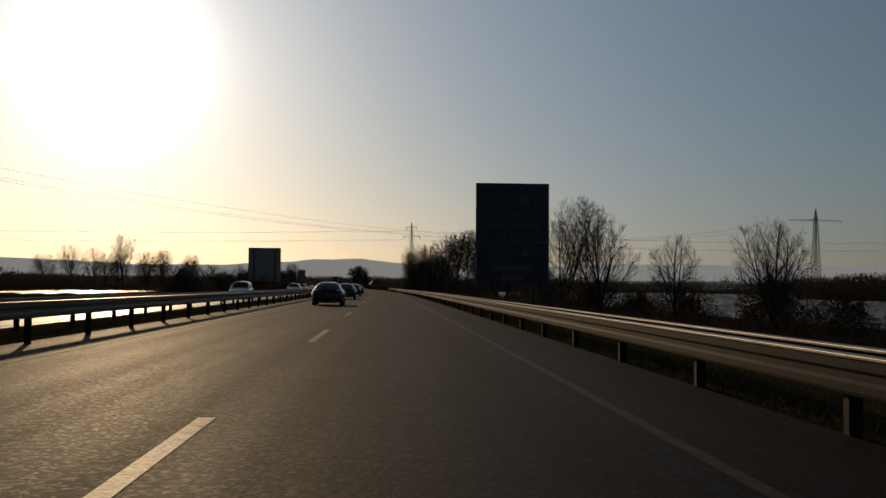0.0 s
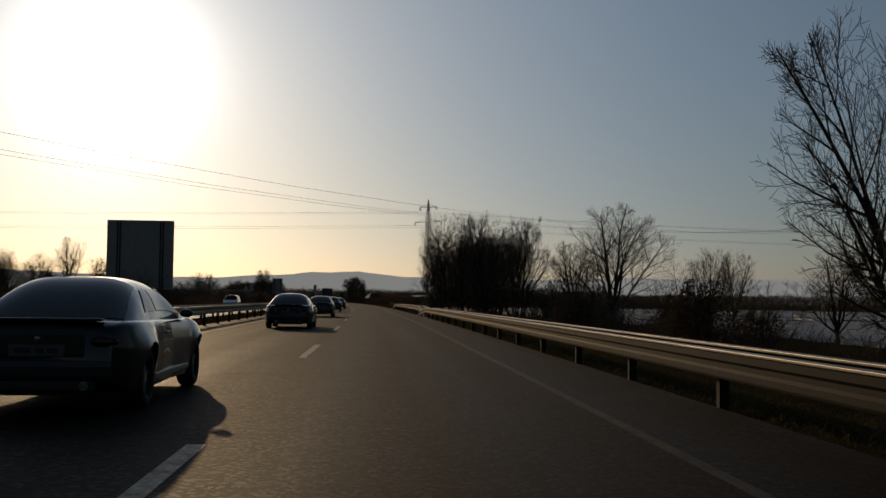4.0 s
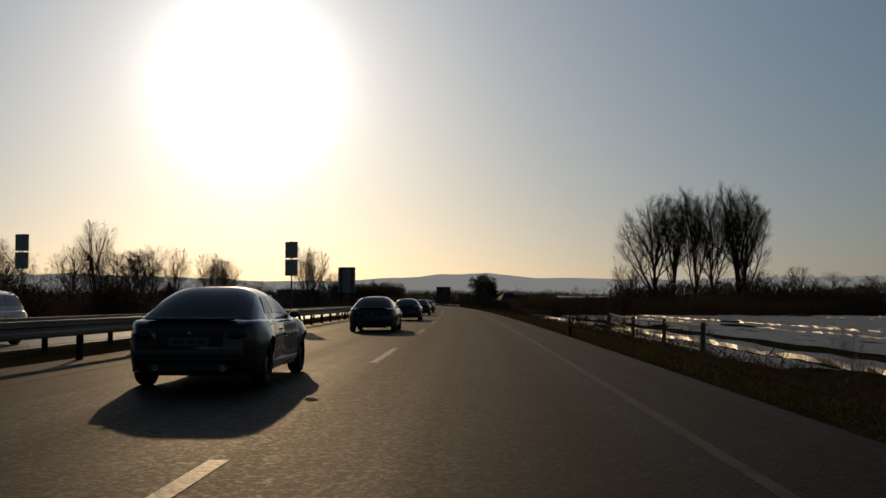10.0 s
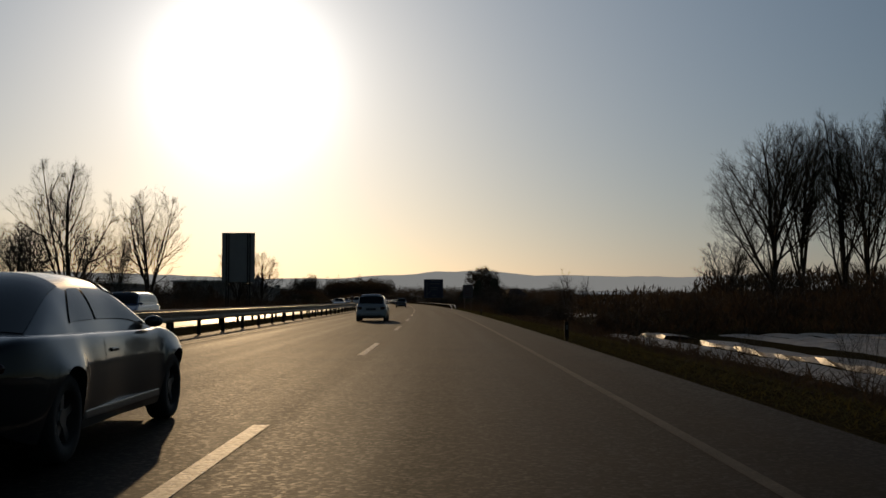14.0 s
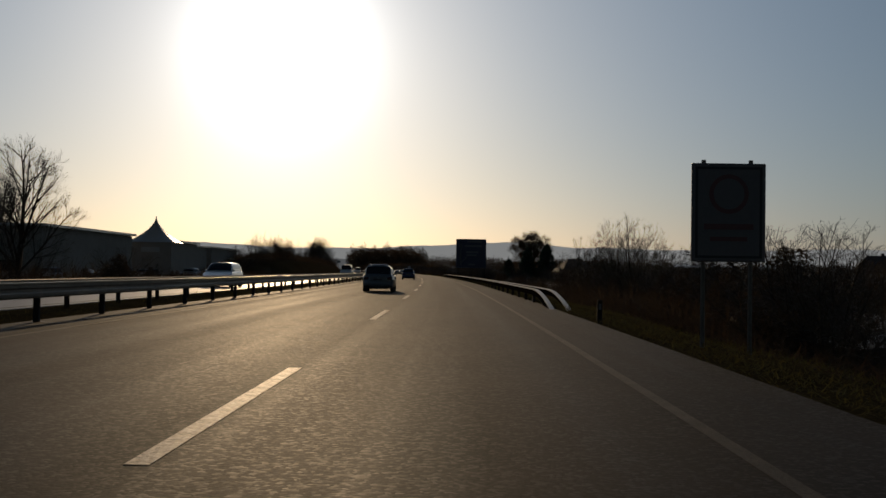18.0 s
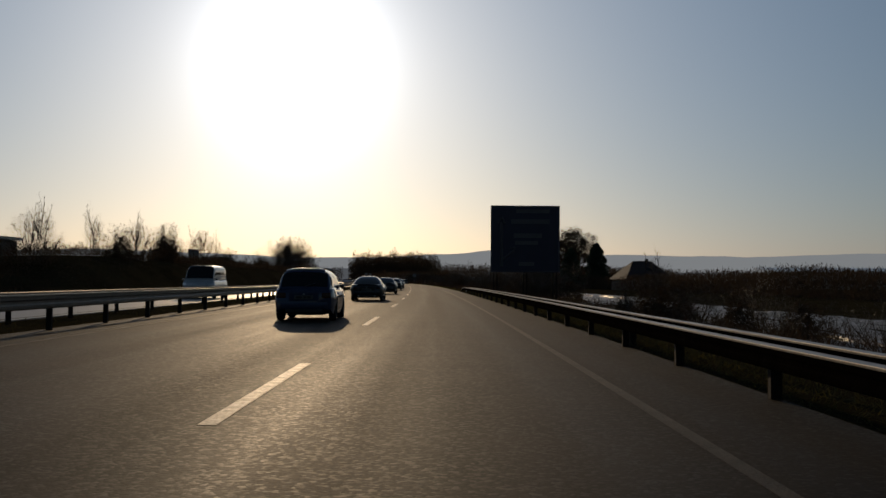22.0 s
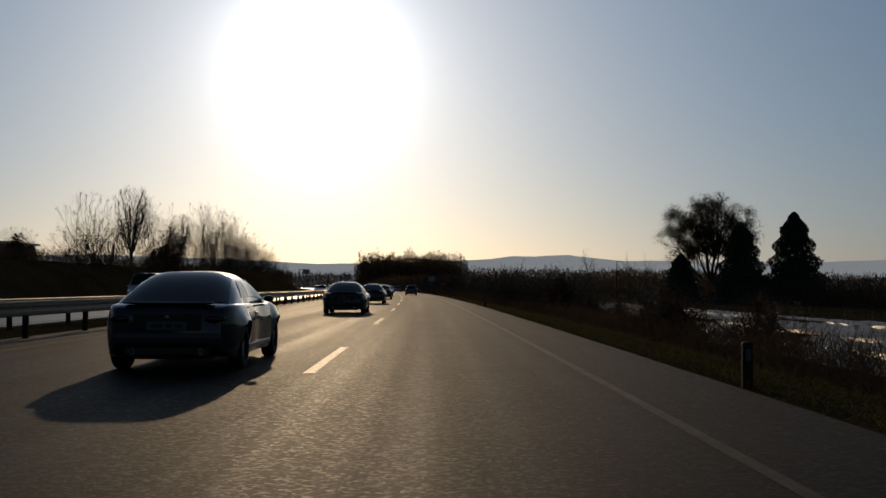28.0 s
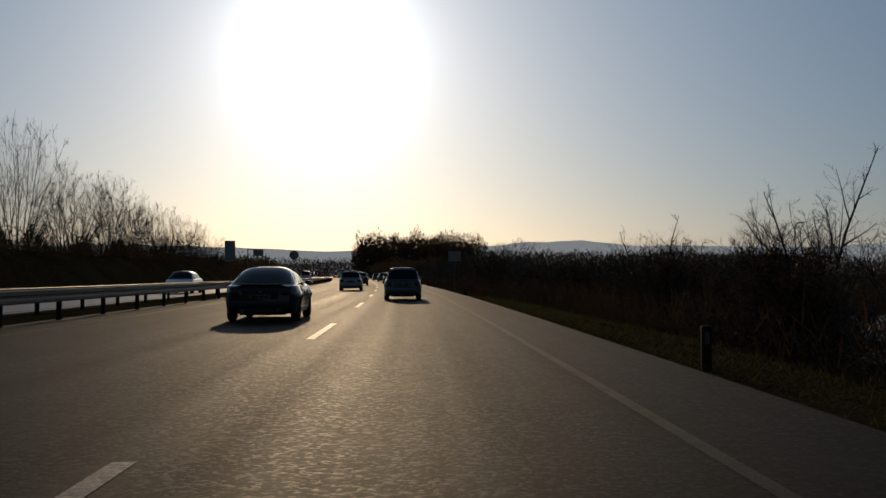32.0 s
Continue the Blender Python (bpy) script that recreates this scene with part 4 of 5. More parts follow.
stacked_sign(320, -20.7, 0.64, 4.3, "two grey sign panels on a post past the far carriageway")


def post_sign(s, d, w, z0, z1, label, round_one=False, back=SIGN_BACK):
    t = thing("post_sign", on_road(s, d, 0), label, "road sign")
    part("post", bars_mesh("post", PALE, [((0, 0.06, -0.3), (0, 0.06, z1), 0.04)], 8), t)
    if round_one:
        bm = bmesh.new()
        bmesh.ops.create_cone(bm, cap_ends=True, segments=32, radius1=w / 2, radius2=w / 2, depth=0.03, matrix=facing(0, 0, (z0 + z1) / 2))
        part("panel", finish(bm, "panel", back), t)
    else:
        part("panel", box_mesh("panel", back, -w / 2, w / 2, -0.015, 0.015, z0, z1, 0.01), t)


post_sign(911, -10.1, 0.62, 2.0, 3.2, "dark rectangular sign panel on a post in the median")
post_sign(962, -10.6, 1.0, 2.8, 3.8, "round sign on a post in the median", True)
post_sign(941, 5.2, 1.1, 2.3, 3.2, "dark rectangular sign panel on a post in the verge")
cantilever = thing("cantilever_sign", on_road(1055, -23.5, 0), "sign panel hung from a cantilever arm beside the opposite carriageway", "road sign")
part("post", bars_mesh("post", PALE, [((-1.6, 0, -0.5), (-1.6, 0, 6.4), 0.12, 0.09)], 8), cantilever)
part("arm", bars_mesh("arm", PALE, [((-1.6, 0, 6.2), (1.4, 0, 6.2), 0.08)], 8), cantilever)
part("panel", box_mesh("panel", SIGN_BACK, -0.6, 1.4, -0.03, 0.03, 4.9, 6.1, 0.02), cantilever)
billboard = thing("billboard", on_road(807, -46, 2.2), "dark billboard on two legs above the grassy bank", "billboard")
part("panel", box_mesh("panel", SIGN_BACK, -1.1, 1.1, -0.06, 0.06, 3.6, 5.2, 0.02), billboard)
for _x in (-0.8, 0.8):
    part("leg", bars_mesh("leg", PALE, [((_x, 0.1, -1.5), (_x, 0.1, 5.1), 0.05)], 8), billboard)


# ---------- pylons and wires ----------
STRUT = bars_mesh("brace", PALE, [((0, 0, 0), (0, 0, 1), 1.0)])


def between(a, b, r):
    """Lays the unit strut from a to b with radius r."""
    a, b = Vector(a), Vector(b)
    turn = (b - a).to_track_quat("Z", "Y")
    return Matrix.LocRotScale(a, turn, Vector((r, r, (b - a).length)))


def pylon(s, d, height, label, turn=0, base=-1.1, w0=0.68, w1=0.28, arms=((0.93, 1.9), (0.8, 3.0)), thick=1.0):
    t = thing("pylon", on_road(s, d, base, turn), label, "pylon", "power pylons")
    h = height - base

    def half(z):
        return w0 + (w1 - w0) * min(1, z / (h * 0.86)) if z < h * 0.86 else w1 * (h - z) / (h * 0.14) + 0.03

    for sx in (-1, 1):
        for sy in (-1, 1):
            levels = [0, h * 0.3, h * 0.6, h * 0.86, h]
            part("leg", bars_mesh("leg", PALE, [((sx * half(a), sy * half(a), a), (sx * half(b), sy * half(b), b), 0.05 * thick) for a, b in zip(levels, levels[1:])]), t)
    zs, z = [0.0], 0.0
    while z < h * 0.97:
        z += max(0.55, half(z) * 1.15)
        zs.append(min(z, h * 0.97))
    for face in range(4):
        br = []
        near = thick <= 1.0
        for a, b in zip(zs, zs[1:]):
            ca, cb = half(a), half(b)
            q = {0: lambda u, w: (u, -w), 1: lambda u, w: (w, u), 2: lambda u, w: (-u, w), 3: lambda u, w: (-w, -u)}[face]
            br.append(((*q(-ca, ca), a), (*q(cb, cb), b), 0.026 * thick))
            br.append(((*q(ca, ca), a), (*q(-cb, cb), b), 0.026 * thick))
            br.append(((*q(-cb, cb), b), (*q(cb, cb), b), 0.02 * thick))
        if near:
            for a, b, r in br:
                part("brace", STRUT, t, between(a, b, r))
        else:
            tagged(part("bracing", bars_mesh("bracing", PALE, br), t), kind="stuff")
    for z, reach in [(h * q, r) for q, r in arms]:
        for sx in (-1, 1):
            tip = (sx * reach, 0, z + 0.1)
            arm = [((sx * 0.2, y, z), tip, 0.035 * thick) for y in (-0.3, 0.3)] + [((sx * 0.2, 0, z + 0.55), tip, 0.03 * thick)]
            for k in (0.3, 0.6):
                x = 0.2 + (reach - 0.2) * k
                arm.append(((sx * x, -0.3 * (1 - k), z + 0.1 * k), (sx * x, 0.3 * (1 - k), z + 0.1 * k), 0.02 * thick))
                arm.append(((sx * x, 0, z + 0.1 * k), (sx * x, 0, z + 0.55 - 0.45 * k), 0.02 * thick))
            part("crossarm", bars_mesh("crossarm", PALE, arm), t)
            part("insulator", bars_mesh("insulator", CERAMIC, [(tip, (tip[0] - sx * 0.12, 0.25, z - 0.55), 0.05), (tip, (tip[0] - sx * 0.12, -0.25, z - 0.55), 0.05)], 6), t)
    return t


def wire(points, sag, r=0.014):
    """One cable through points, hanging between each pair."""
    q = []
    for a, b in zip(points, points[1:]):
        a, b = Vector(a), Vector(b)
        q += [a.lerp(b, i / 16) - Vector((0, 0, sag * 4 * (i / 16) * (1 - i / 16))) for i in range(16)]
    q.append(Vector(points[-1]))
    side = (q[-1] - q[0]).cross(Vector((0, 0, 1))).normalized() * r
    up = Vector((0, 0, r))
    v, f = [], []
    for p in q:
        v += [p - side, p + up, p + side, p - up]
    for i in range(len(q) - 1):
        for k in range(4):
            f.append((4 * i + k, 4 * i + (k + 1) % 4, 4 * i + 4 + (k + 1) % 4, 4 * i + 4 + k))
    return mesh("power_line", v, f, WIRE)


pylon(295, 12.2, 19.2, "grey steel lattice pylon with two crossarms beside the field", -42)
pylon(402, 186, 34, "tall grey steel lattice pylon with one wide crossarm beyond the fields", 8, w0=1.7, w1=0.6, arms=((0.86, 12.0),), thick=2.0)
for _z, _o in ((16.9, 1.3), (16.9, -1.3), (14.4, 2.1), (14.4, -2.1)):
    _q = [at(298 + _o, -190, _z), at(295 + _o, 12.2 + _o * 0.8, _z), at(325 + _o, 190, _z)]
    tagged(part("power_line", wire(_q, 1.4)), "thin dark power cable hanging between pylons", "power cable", "power cables")
for _o in (0, 3.2, 13):
    _q = [at(153 - _o * 0.4, -139.5 + _o, 33), at(402 + _o * 0.1, 175 + _o, 30)]
    tagged(part("power_line", wire(_q, 16.8, 0.02)), "thin dark high-voltage cable crossing above the road", "power cable", "power cables")


# ---------- buildings ----------
def house(s, d, w, l, eave, ridge, turn, label, name="house", roof=ROOF, wall=WALL):
    t = thing(name, on_road(s, d, -1.1, turn), label, "house")
    e, r = eave + 1.1, ridge + 1.1
    v = [(-w / 2, -l / 2, 0), (w / 2, -l / 2, 0), (w / 2, l / 2, 0), (-w / 2, l / 2, 0), (-w / 2, -l / 2, e), (w / 2, -l / 2, e), (w / 2, l / 2, e), (-w / 2, l / 2, e), (-w * 0.22, 0, r - 0.15), (w * 0.22, 0, r - 0.15)]
    f = [(0, 1, 5, 4), (1, 2, 6, 5), (2, 3, 7, 6), (3, 0, 4, 7), (3, 2, 1, 0)]
    part("wall", mesh("wall", v[:8], f, wall), t)
    o = 0.6
    hip = [(-w / 2 - o, -l / 2 - o, e - 0.25), (w / 2 + o, -l / 2 - o, e - 0.25), (w / 2 + o, l / 2 + o, e - 0.25), (-w / 2 - o, l / 2 + o, e - 0.25), (-w * 0.2, 0, r), (w * 0.2, 0, r)]
    part("roof", mesh("roof", hip, [(0, 1, 5, 4), (1, 2, 5), (2, 3, 4, 5), (3, 0, 4), (3, 2, 1, 0)], roof), t)
    ch = part("chimney", box_mesh("chimney", ROOF, w * 0.1, w * 0.1 + 0.7, 0.3, 0.9, r - 1.2, r + 0.6, 0.03), t)
    for i in range(3):
        x = -w / 2 + w * (i + 0.5) / 3
        win = part("window", box_mesh("window", FACADE_WHITE, x - 0.65, x + 0.65, -l / 2 - 0.05, -l / 2 + 0.02, 1.0, 2.4, 0.02), t)
        part("pane", box_mesh("pane", GLASS, x - 0.55, x + 0.55, -l / 2 - 0.07, -l / 2 - 0.052, 1.1, 2.3), win)
    k = 0.45
    p = Vector((w * 0.05, -l / 2 * (1 - k), e + (r - e) * k + 0.05))
    sl = math.atan2(r - e, l / 2)
    part("roof_window", box_mesh("roof_window", GLASS, -0.7, 0.7, -0.9, 0.9, 0, 0.08, 0.02), t, Matrix.Translation(p) @ Matrix.Rotation(sl, 4, "X"))
    return t


house(856, 60, 12.5, 10, 1.9, 6.4, 10, "detached house with a dark hipped tile roof behind the hedge")
house(735, 112, 11, 9, 2.5, 6.5, -20, "detached house with a dark hipped tile roof across the fields")


def shed(s, d, w, l, h, label, roof=SHED, flat=False):
    t = thing("hall", on_road(s, d, -0.6, 0), label, "hall")
    part("wall", box_mesh("wall", WALL, -w / 2, w / 2, -l / 2, l / 2, 0, h), t)
    up = 0.05 if flat else 0.9
    part("roof", mesh("roof", [(-w / 2 - 0.4, -l / 2 - 0.4, h), (w / 2 + 0.4, -l / 2 - 0.4, h), (w / 2 + 0.4, l / 2 + 0.4, h + up), (-w / 2 - 0.4, l / 2 + 0.4, h + up), (-w / 2 - 0.4, -l / 2 - 0.4, h + 0.25), (w / 2 + 0.4, -l / 2 - 0.4, h + 0.25), (w / 2 + 0.4, l / 2 + 0.4, h + up + 0.25), (-w / 2 - 0.4, l / 2 + 0.4, h + up + 0.25)], [(4, 5, 6, 7), (0, 1, 5, 4), (1, 2, 6, 5), (2, 3, 7, 6), (3, 0, 4, 7), (3, 2, 1, 0)], roof), t)
    n = int(w / 4)
    for i in range(n):
        x = -w / 2 + w * (i + 0.5) / n
        part("window", box_mesh("window", GLASS, x - 1, x + 1, -l / 2 - 0.03, -l / 2 + 0.02, 1.2, 2.2), t)


shed(150, -78, 26, 14, 3.6, "long low hall with a pale sheet roof beyond the hedge")
shed(230, -105, 40, 16, 3.5, "long low hall with a pale sheet roof beyond the hedge")
shed(836, 108, 46, 12, 4.1, "low hall with a pale sheet roof across the fields")
for _s, _d, _w, _l, _h in ((589, -40.5, 11, 28, 5.2), (632, -41, 11, 18, 5.2), (646.5, -41, 10, 9, 4.9), (668, -42, 12, 26, 5.0), (600, -70, 22, 20, 5.0), (832, -48, 10, 14, 6.6), (862, -48, 9, 9, 6.2)):
    shed(_s, _d, _w, _l, _h, "flat-roofed commercial hall beyond the opposite carriageway", flat=True)


def pavilion(s, d, w, eave, peak):
    t = thing("pavilion", on_road(s, d, -0.5, 0), "square pavilion with a tall curved pointed canvas roof", "pavilion")
    n, k = 8, 20
    v, f = [], []
    for i in range(k + 1):
        q = i / k
        r = w / 2 * (1 - q) ** 1.9 + 0.04
        z = eave + 0.5 + (peak - eave) * q
        for j in range(n * 2):
            a = 2 * math.pi * j / (n * 2)
            c = 1 / max(abs(math.cos(a)), abs(math.sin(a)))
            v.append((math.cos(a) * r * c, math.sin(a) * r * c, z))
    m = n * 2
    for i in range(k):
        for j in range(m):
            f.append((i * m + j, i * m + (j + 1) % m, (i + 1) * m + (j + 1) % m, (i + 1) * m + j))
    part("roof", mesh("roof", v, f, CANVAS, True), t)
    part("wall", box_mesh("wall", WALL, -w * 0.46, w * 0.46, -w * 0.46, w * 0.46, 0, eave + 0.5), t)
    part("fascia", box_mesh("fascia", SIGN_WHITE, -w * 0.2, w * 0.2, -w * 0.46 - 0.08, -w * 0.46 - 0.01, eave - 0.7, eave - 0.1), t)


pavilion(614, -35, 5.5, 4.2, 7.5)

# street lamp far behind the hedge, wooden fence at the field
lamp = thing("street_lamp", on_road(966, 46.5, -1.15), "slim grey street lamp with a curved arm behind the hedge", "street lamp")
part("pole", bars_mesh("pole", POST_STEEL, [((0, 0, -0.3), (0, 0, 7.6), 0.09, 0.06), ((0, 0, 7.6), (0.15, 0, 8.0), 0.06, 0.05), ((0.15, 0, 8.0), (0.5, 0, 8.15), 0.05)], 8), lamp)
part("lamp_head", box_mesh("lamp_head", POST_STEEL, 0.45, 1.0, -0.12, 0.12, 8.05, 8.2, 0.05), lamp)


def field_fence(s0, d, n, step):
    """Rough round posts with a top rail and two wires."""
    t = thing("fence", Matrix(), "old wooden post and rail fence at the field", "fence")
    rng = random.Random(8)
    tops = []
    for i in range(n):
        s, dd = s0 + i * step + rng.uniform(-0.3, 0.3), d + rng.uniform(-0.12, 0.12)
        z = ground_height(s, dd)
        a, b = at(s, dd, z - 0.3), at(s + rng.uniform(-0.06, 0.06), dd + rng.uniform(-0.06, 0.06), z + rng.uniform(1.25, 1.45))
        part("post", bars_mesh("post", WOOD, [(a, b, 0.085, 0.075)], 7), t)
        tops.append(b)
    for a, b in zip(tops, tops[1:]):
        part("rail", bars_mesh("rail", WOOD, [(a - Vector((0, 0, 0.12)), b - Vector((0, 0, 0.14)), 0.045, 0.04)], 6), t)
        for k in (0.5, 0.85):
            part("wire", bars_mesh("wire", WIRE, [(a - Vector((0, 0, k)), b - Vector((0, 0, k)), 0.008)], 4), t)


field_fence(304.5, 7.3, 4, 6.3)

# ---------- cars ----------
def wheel_meshes(r=0.315, w=0.2):
    v, f = [], []
    n = 24
    prof = [(-w / 2, r * 0.62), (-w / 2, r * 0.93), (-w / 2 + 0.025, r), (w / 2 - 0.025, r), (w / 2, r * 0.93), (w / 2, r * 0.62)]
    for i in range(n):
        a = 2 * math.pi * i / n
        v += [(x, math.cos(a) * q, math.sin(a) * q) for x, q in prof]
    k = len(prof)
    for i in range(n):
        j = (i + 1) % n
        for q in range(k):
            f.append((i * k + q, i * k + (q + 1) % k, j * k + (q + 1) % k, j * k + q))
    tyre = mesh("tyre", v, f, TYRE, True)
    bm = bmesh.new()
    bmesh.ops.create_cone(bm, cap_ends=True, segments=20, radius1=r * 0.2, radius2=r * 0.2, depth=w * 0.7, matrix=Matrix.Rotation(radians(90), 4, "Y"))
    for i in range(5):
        a = 2 * math.pi * i / 5
        bmesh.ops.create_cube(bm, size=1, matrix=Matrix.Rotation(a, 4, "X") @ Matrix.Translation((0, 0, r * 0.38)) @ Matrix.Diagonal((w * 0.6, r * 0.2, r * 0.55, 1)))
    bmesh.ops.create_cone(bm, cap_ends=False, segments=24, radius1=r * 0.63, radius2=r * 0.63, depth=w * 0.9, matrix=Matrix.Rotation(radians(90), 4, "Y"))
    return tyre, finish(bm, "rim", RIM)


TYRE_MESH, RIM_MESH = wheel_meshes()
KINDS = {
    # length, half width, belt, roof, (cab rear at belt, at roof), (cab front at roof, at belt), (lean of the sides, squareness of the section), drop of the tail
    "hatchback": (3.9, 0.83, 0.9, 1.43, (0.06, 0.5), (2.15, 3.0), (0.13, 4.4), 0.06),
    "estate": (4.5, 0.87, 0.94, 1.48, (0.06, 0.45), (2.8, 3.55), (0.13, 4.4), 0.06),
    "saloon": (4.5, 0.88, 0.93, 1.42, (0.5, 1.3), (2.7, 3.5), (0.2, 4.0), 0.03),
    "coupe": (4.43, 0.885, 0.89, 1.34, (0.3, 1.4), (2.35, 3.3), (0.23, 4.0), 0.04),
    "van": (4.9, 0.95, 1.08, 1.95, (0.05, 0.2), (3.5, 4.2), (0.07, 6.0), 0.06),
}


def ease(u):
    """Rises almost straight, then rounds off into the roof."""
    return u * (1.36 - 0.36 * u ** 2.8)


class CarShape:
    """The skin of one kind of car: its rear at y 0, its nose ahead."""

    def __init__(self, kind):
        self.kind = kind
        self.L, self.W, self.belt, self.roof, (self.r0, self.r1), (self.f1, self.f0), self.section, self.drop = KINDS[kind]
        self.axles = (0.78, self.L - 0.82)
        self.flare = 0.062 if kind == "coupe" else 0.018

    def half_width(self, y):
        a, b = max(0.0, 1 - y / 0.5), max(0.0, 1 - (self.L - y) / 0.9)
        waist = 0.03 * math.exp(-((y - self.L * 0.5) / 0.55) ** 2) if self.kind == "coupe" else 0.0
        return self.W * (1 - (0.2 if self.kind == "coupe" else 0.1) * a ** 2.4 - 0.3 * b ** 2.4) - waist

    def deck(self, y):
        L, z = self.L, self.belt
        q = float(np.interp(y, [0, 0.05, 0.18, 0.5, L * 0.4, self.f0, L - 0.55, L - 0.2, L - 0.05, L], [-self.drop - 0.06, -self.drop, 0.0, 0.012, 0.0, -0.02, -0.15, -0.25, -0.32, -0.4]))
        if self.kind == "coupe":
            q += 0.045 * math.exp(-((y - self.axles[1]) / 0.35) ** 2)
        return z + q

    def sill(self, y):
        a, b = max(0.0, 1 - y / 0.4), max(0.0, 1 - (self.L - y) / 0.7)
        return 0.19 + 0.13 * a * a + 0.1 * b * b

    def side(self, y, z):
        """Half width of the flank at a height."""
        w, u = self.half_width(y), (z - 0.19) / (self.belt - 0.19)
        x = w * (0.915 + 0.085 * math.sin(math.pi * min(1.0, max(0.0, 0.14 + 0.74 * u))))
        x += 0.01 * math.exp(-((u - 0.66) / 0.07) ** 2)
        for c in self.axles:
            x += self.flare * math.exp(-((y - c) / 0.34) ** 4) * math.exp(-((z - 0.6) / 0.2) ** 2)
        return x

    def body(self, mat):
        L = self.L
        ys = sorted(set([0.0, 0.015, 0.04, 0.08, 0.13, 0.2, 0.28] + [round(0.36 + (L - 0.6) * i / 56, 4) for i in range(57)] + [L - 0.19, L - 0.12, L - 0.06, L - 0.02, L]))
        v, f, n = [], [], 0
        for y in ys:
            low, top, lip = self.sill(y), self.deck(y), self.sill(y)
            for c in self.axles:
                if abs(y - c) < 0.36:
                    lip = max(lip, 0.315 + math.sqrt(0.36 ** 2 - (y - c) ** 2))
            half = [(0.0, low), (self.W * 0.6, low), (self.W * 0.62, lip)]
            high = top - 0.05
            for k in range(10):
                z = lip + (high - lip) * k / 9
                half.append((self.side(y, z), z))
            x = half[-1][0]
            half += [(x * 0.985, top - 0.025), (x * 0.955, top - 0.008), (x * 0.9, top), (x * 0.5, top + 0.018), (0.0, top + 0.024)]
            ring = half + [(-q, z) for q, z in reversed(half[1:-1])]
            n = len(ring)
            v += [(q, y, z) for q, z in ring]
        for i in range(len(ys) - 1):
            for k in range(n):
                j = (k + 1) % n
                f.append((i * n + k, i * n + j, (i + 1) * n + j, (i + 1) * n + k))
        f += [tuple(range(n))[::-1], tuple((len(ys) - 1) * n + k for k in range(n))]
        me = mesh("body", v, f, mat, True)
        bm = bmesh.new()
        bm.from_mesh(me)
        bmesh.ops.recalc_face_normals(bm, faces=bm.faces)
        bm.to_mesh(me)
        bm.free()
        me.set_sharp_from_angle(angle=radians(40))
        return me

    def shell(self, y, p, out=0.0):
        """A point of the cabin: p runs from the belt on the right (0) over the roof (1) to the left (2)."""
        q = p if p <= 1 else 2 - p
        if y < self.r1:
            g = ease(max(0.0, (y - self.r0) / (self.r1 - self.r0)))
        elif y > self.f1:
            g = ease(max(0.0, (self.f0 - y) / (self.f0 - self.f1)))
        else:
            u = (y - self.r1) / (self.f1 - self.r1)
            g = 1 + 0.035 * math.sin(math.pi * u)
        th, (lean, square) = q * math.pi / 2, self.section
        h = math.sin(th) ** (2 / square)
        x = (self.side(y, self.belt - 0.05) - 0.05) * max(0.0, math.cos(th)) ** (2 / square) * (1 - lean * h * min(1.0, g))
        z = self.belt - 0.035
        return Vector(((x + out * math.cos(th)) * (1 if p <= 1 else -1), y, z + (self.roof - z) * g * h + out * (0.35 + 0.65 * math.sin(th))))

    def patch(self, name, mat, y0, y1, p0, p1, ny, np_, out):
        """A pane or panel that lies on the cabin."""
        v, f, w = [], [], np_ + 1
        for i in range(ny + 1):
            for k in range(w):
                a = y0[0] + (y0[1] - y0[0]) * k / np_ if isinstance(y0, tuple) else y0
                b = y1[0] + (y1[1] - y1[0]) * k / np_ if isinstance(y1, tuple) else y1
                v.append(self.shell(a + (b - a) * i / ny, p0 + (p1 - p0) * k / np_, out))
        for i in range(ny):
            for k in range(np_):
                a = i * w + k
                f.append((a, a + 1, a + w + 1, a + w))
        return mesh(name, v, f, mat, True)

    def seam(self, sx, line, width=0.005):
        """A dark joint that follows the flank through (y, z) points."""
        v, f = [], []
        for (a, b), (c, d) in zip(line, line[1:]):
            away = Vector((0, d - b, -(c - a))).normalized() * width
            for i in range(9):
                y, z = a + (c - a) * i / 8, b + (d - b) * i / 8
                p = Vector((sx * (self.side(y, z) + 0.003), y, z))
                v += [p - away, p + away]
                if i:
                    k = len(v)
                    f.append((k - 4, k - 3, k - 1, k - 2))
        return mesh("door_seam", v, f, TRIM)


def blob(name, mat, x, y, z, rx, ry, rz):
    bm = bmesh.new()
    bmesh.ops.create_uvsphere(bm, u_segments=16, v_segments=10, radius=1.0, matrix=Matrix.Translation((x, y, z)) @ Matrix.Diagonal((rx, ry, rz, 1)))
    return finish(bm, name, mat, True)


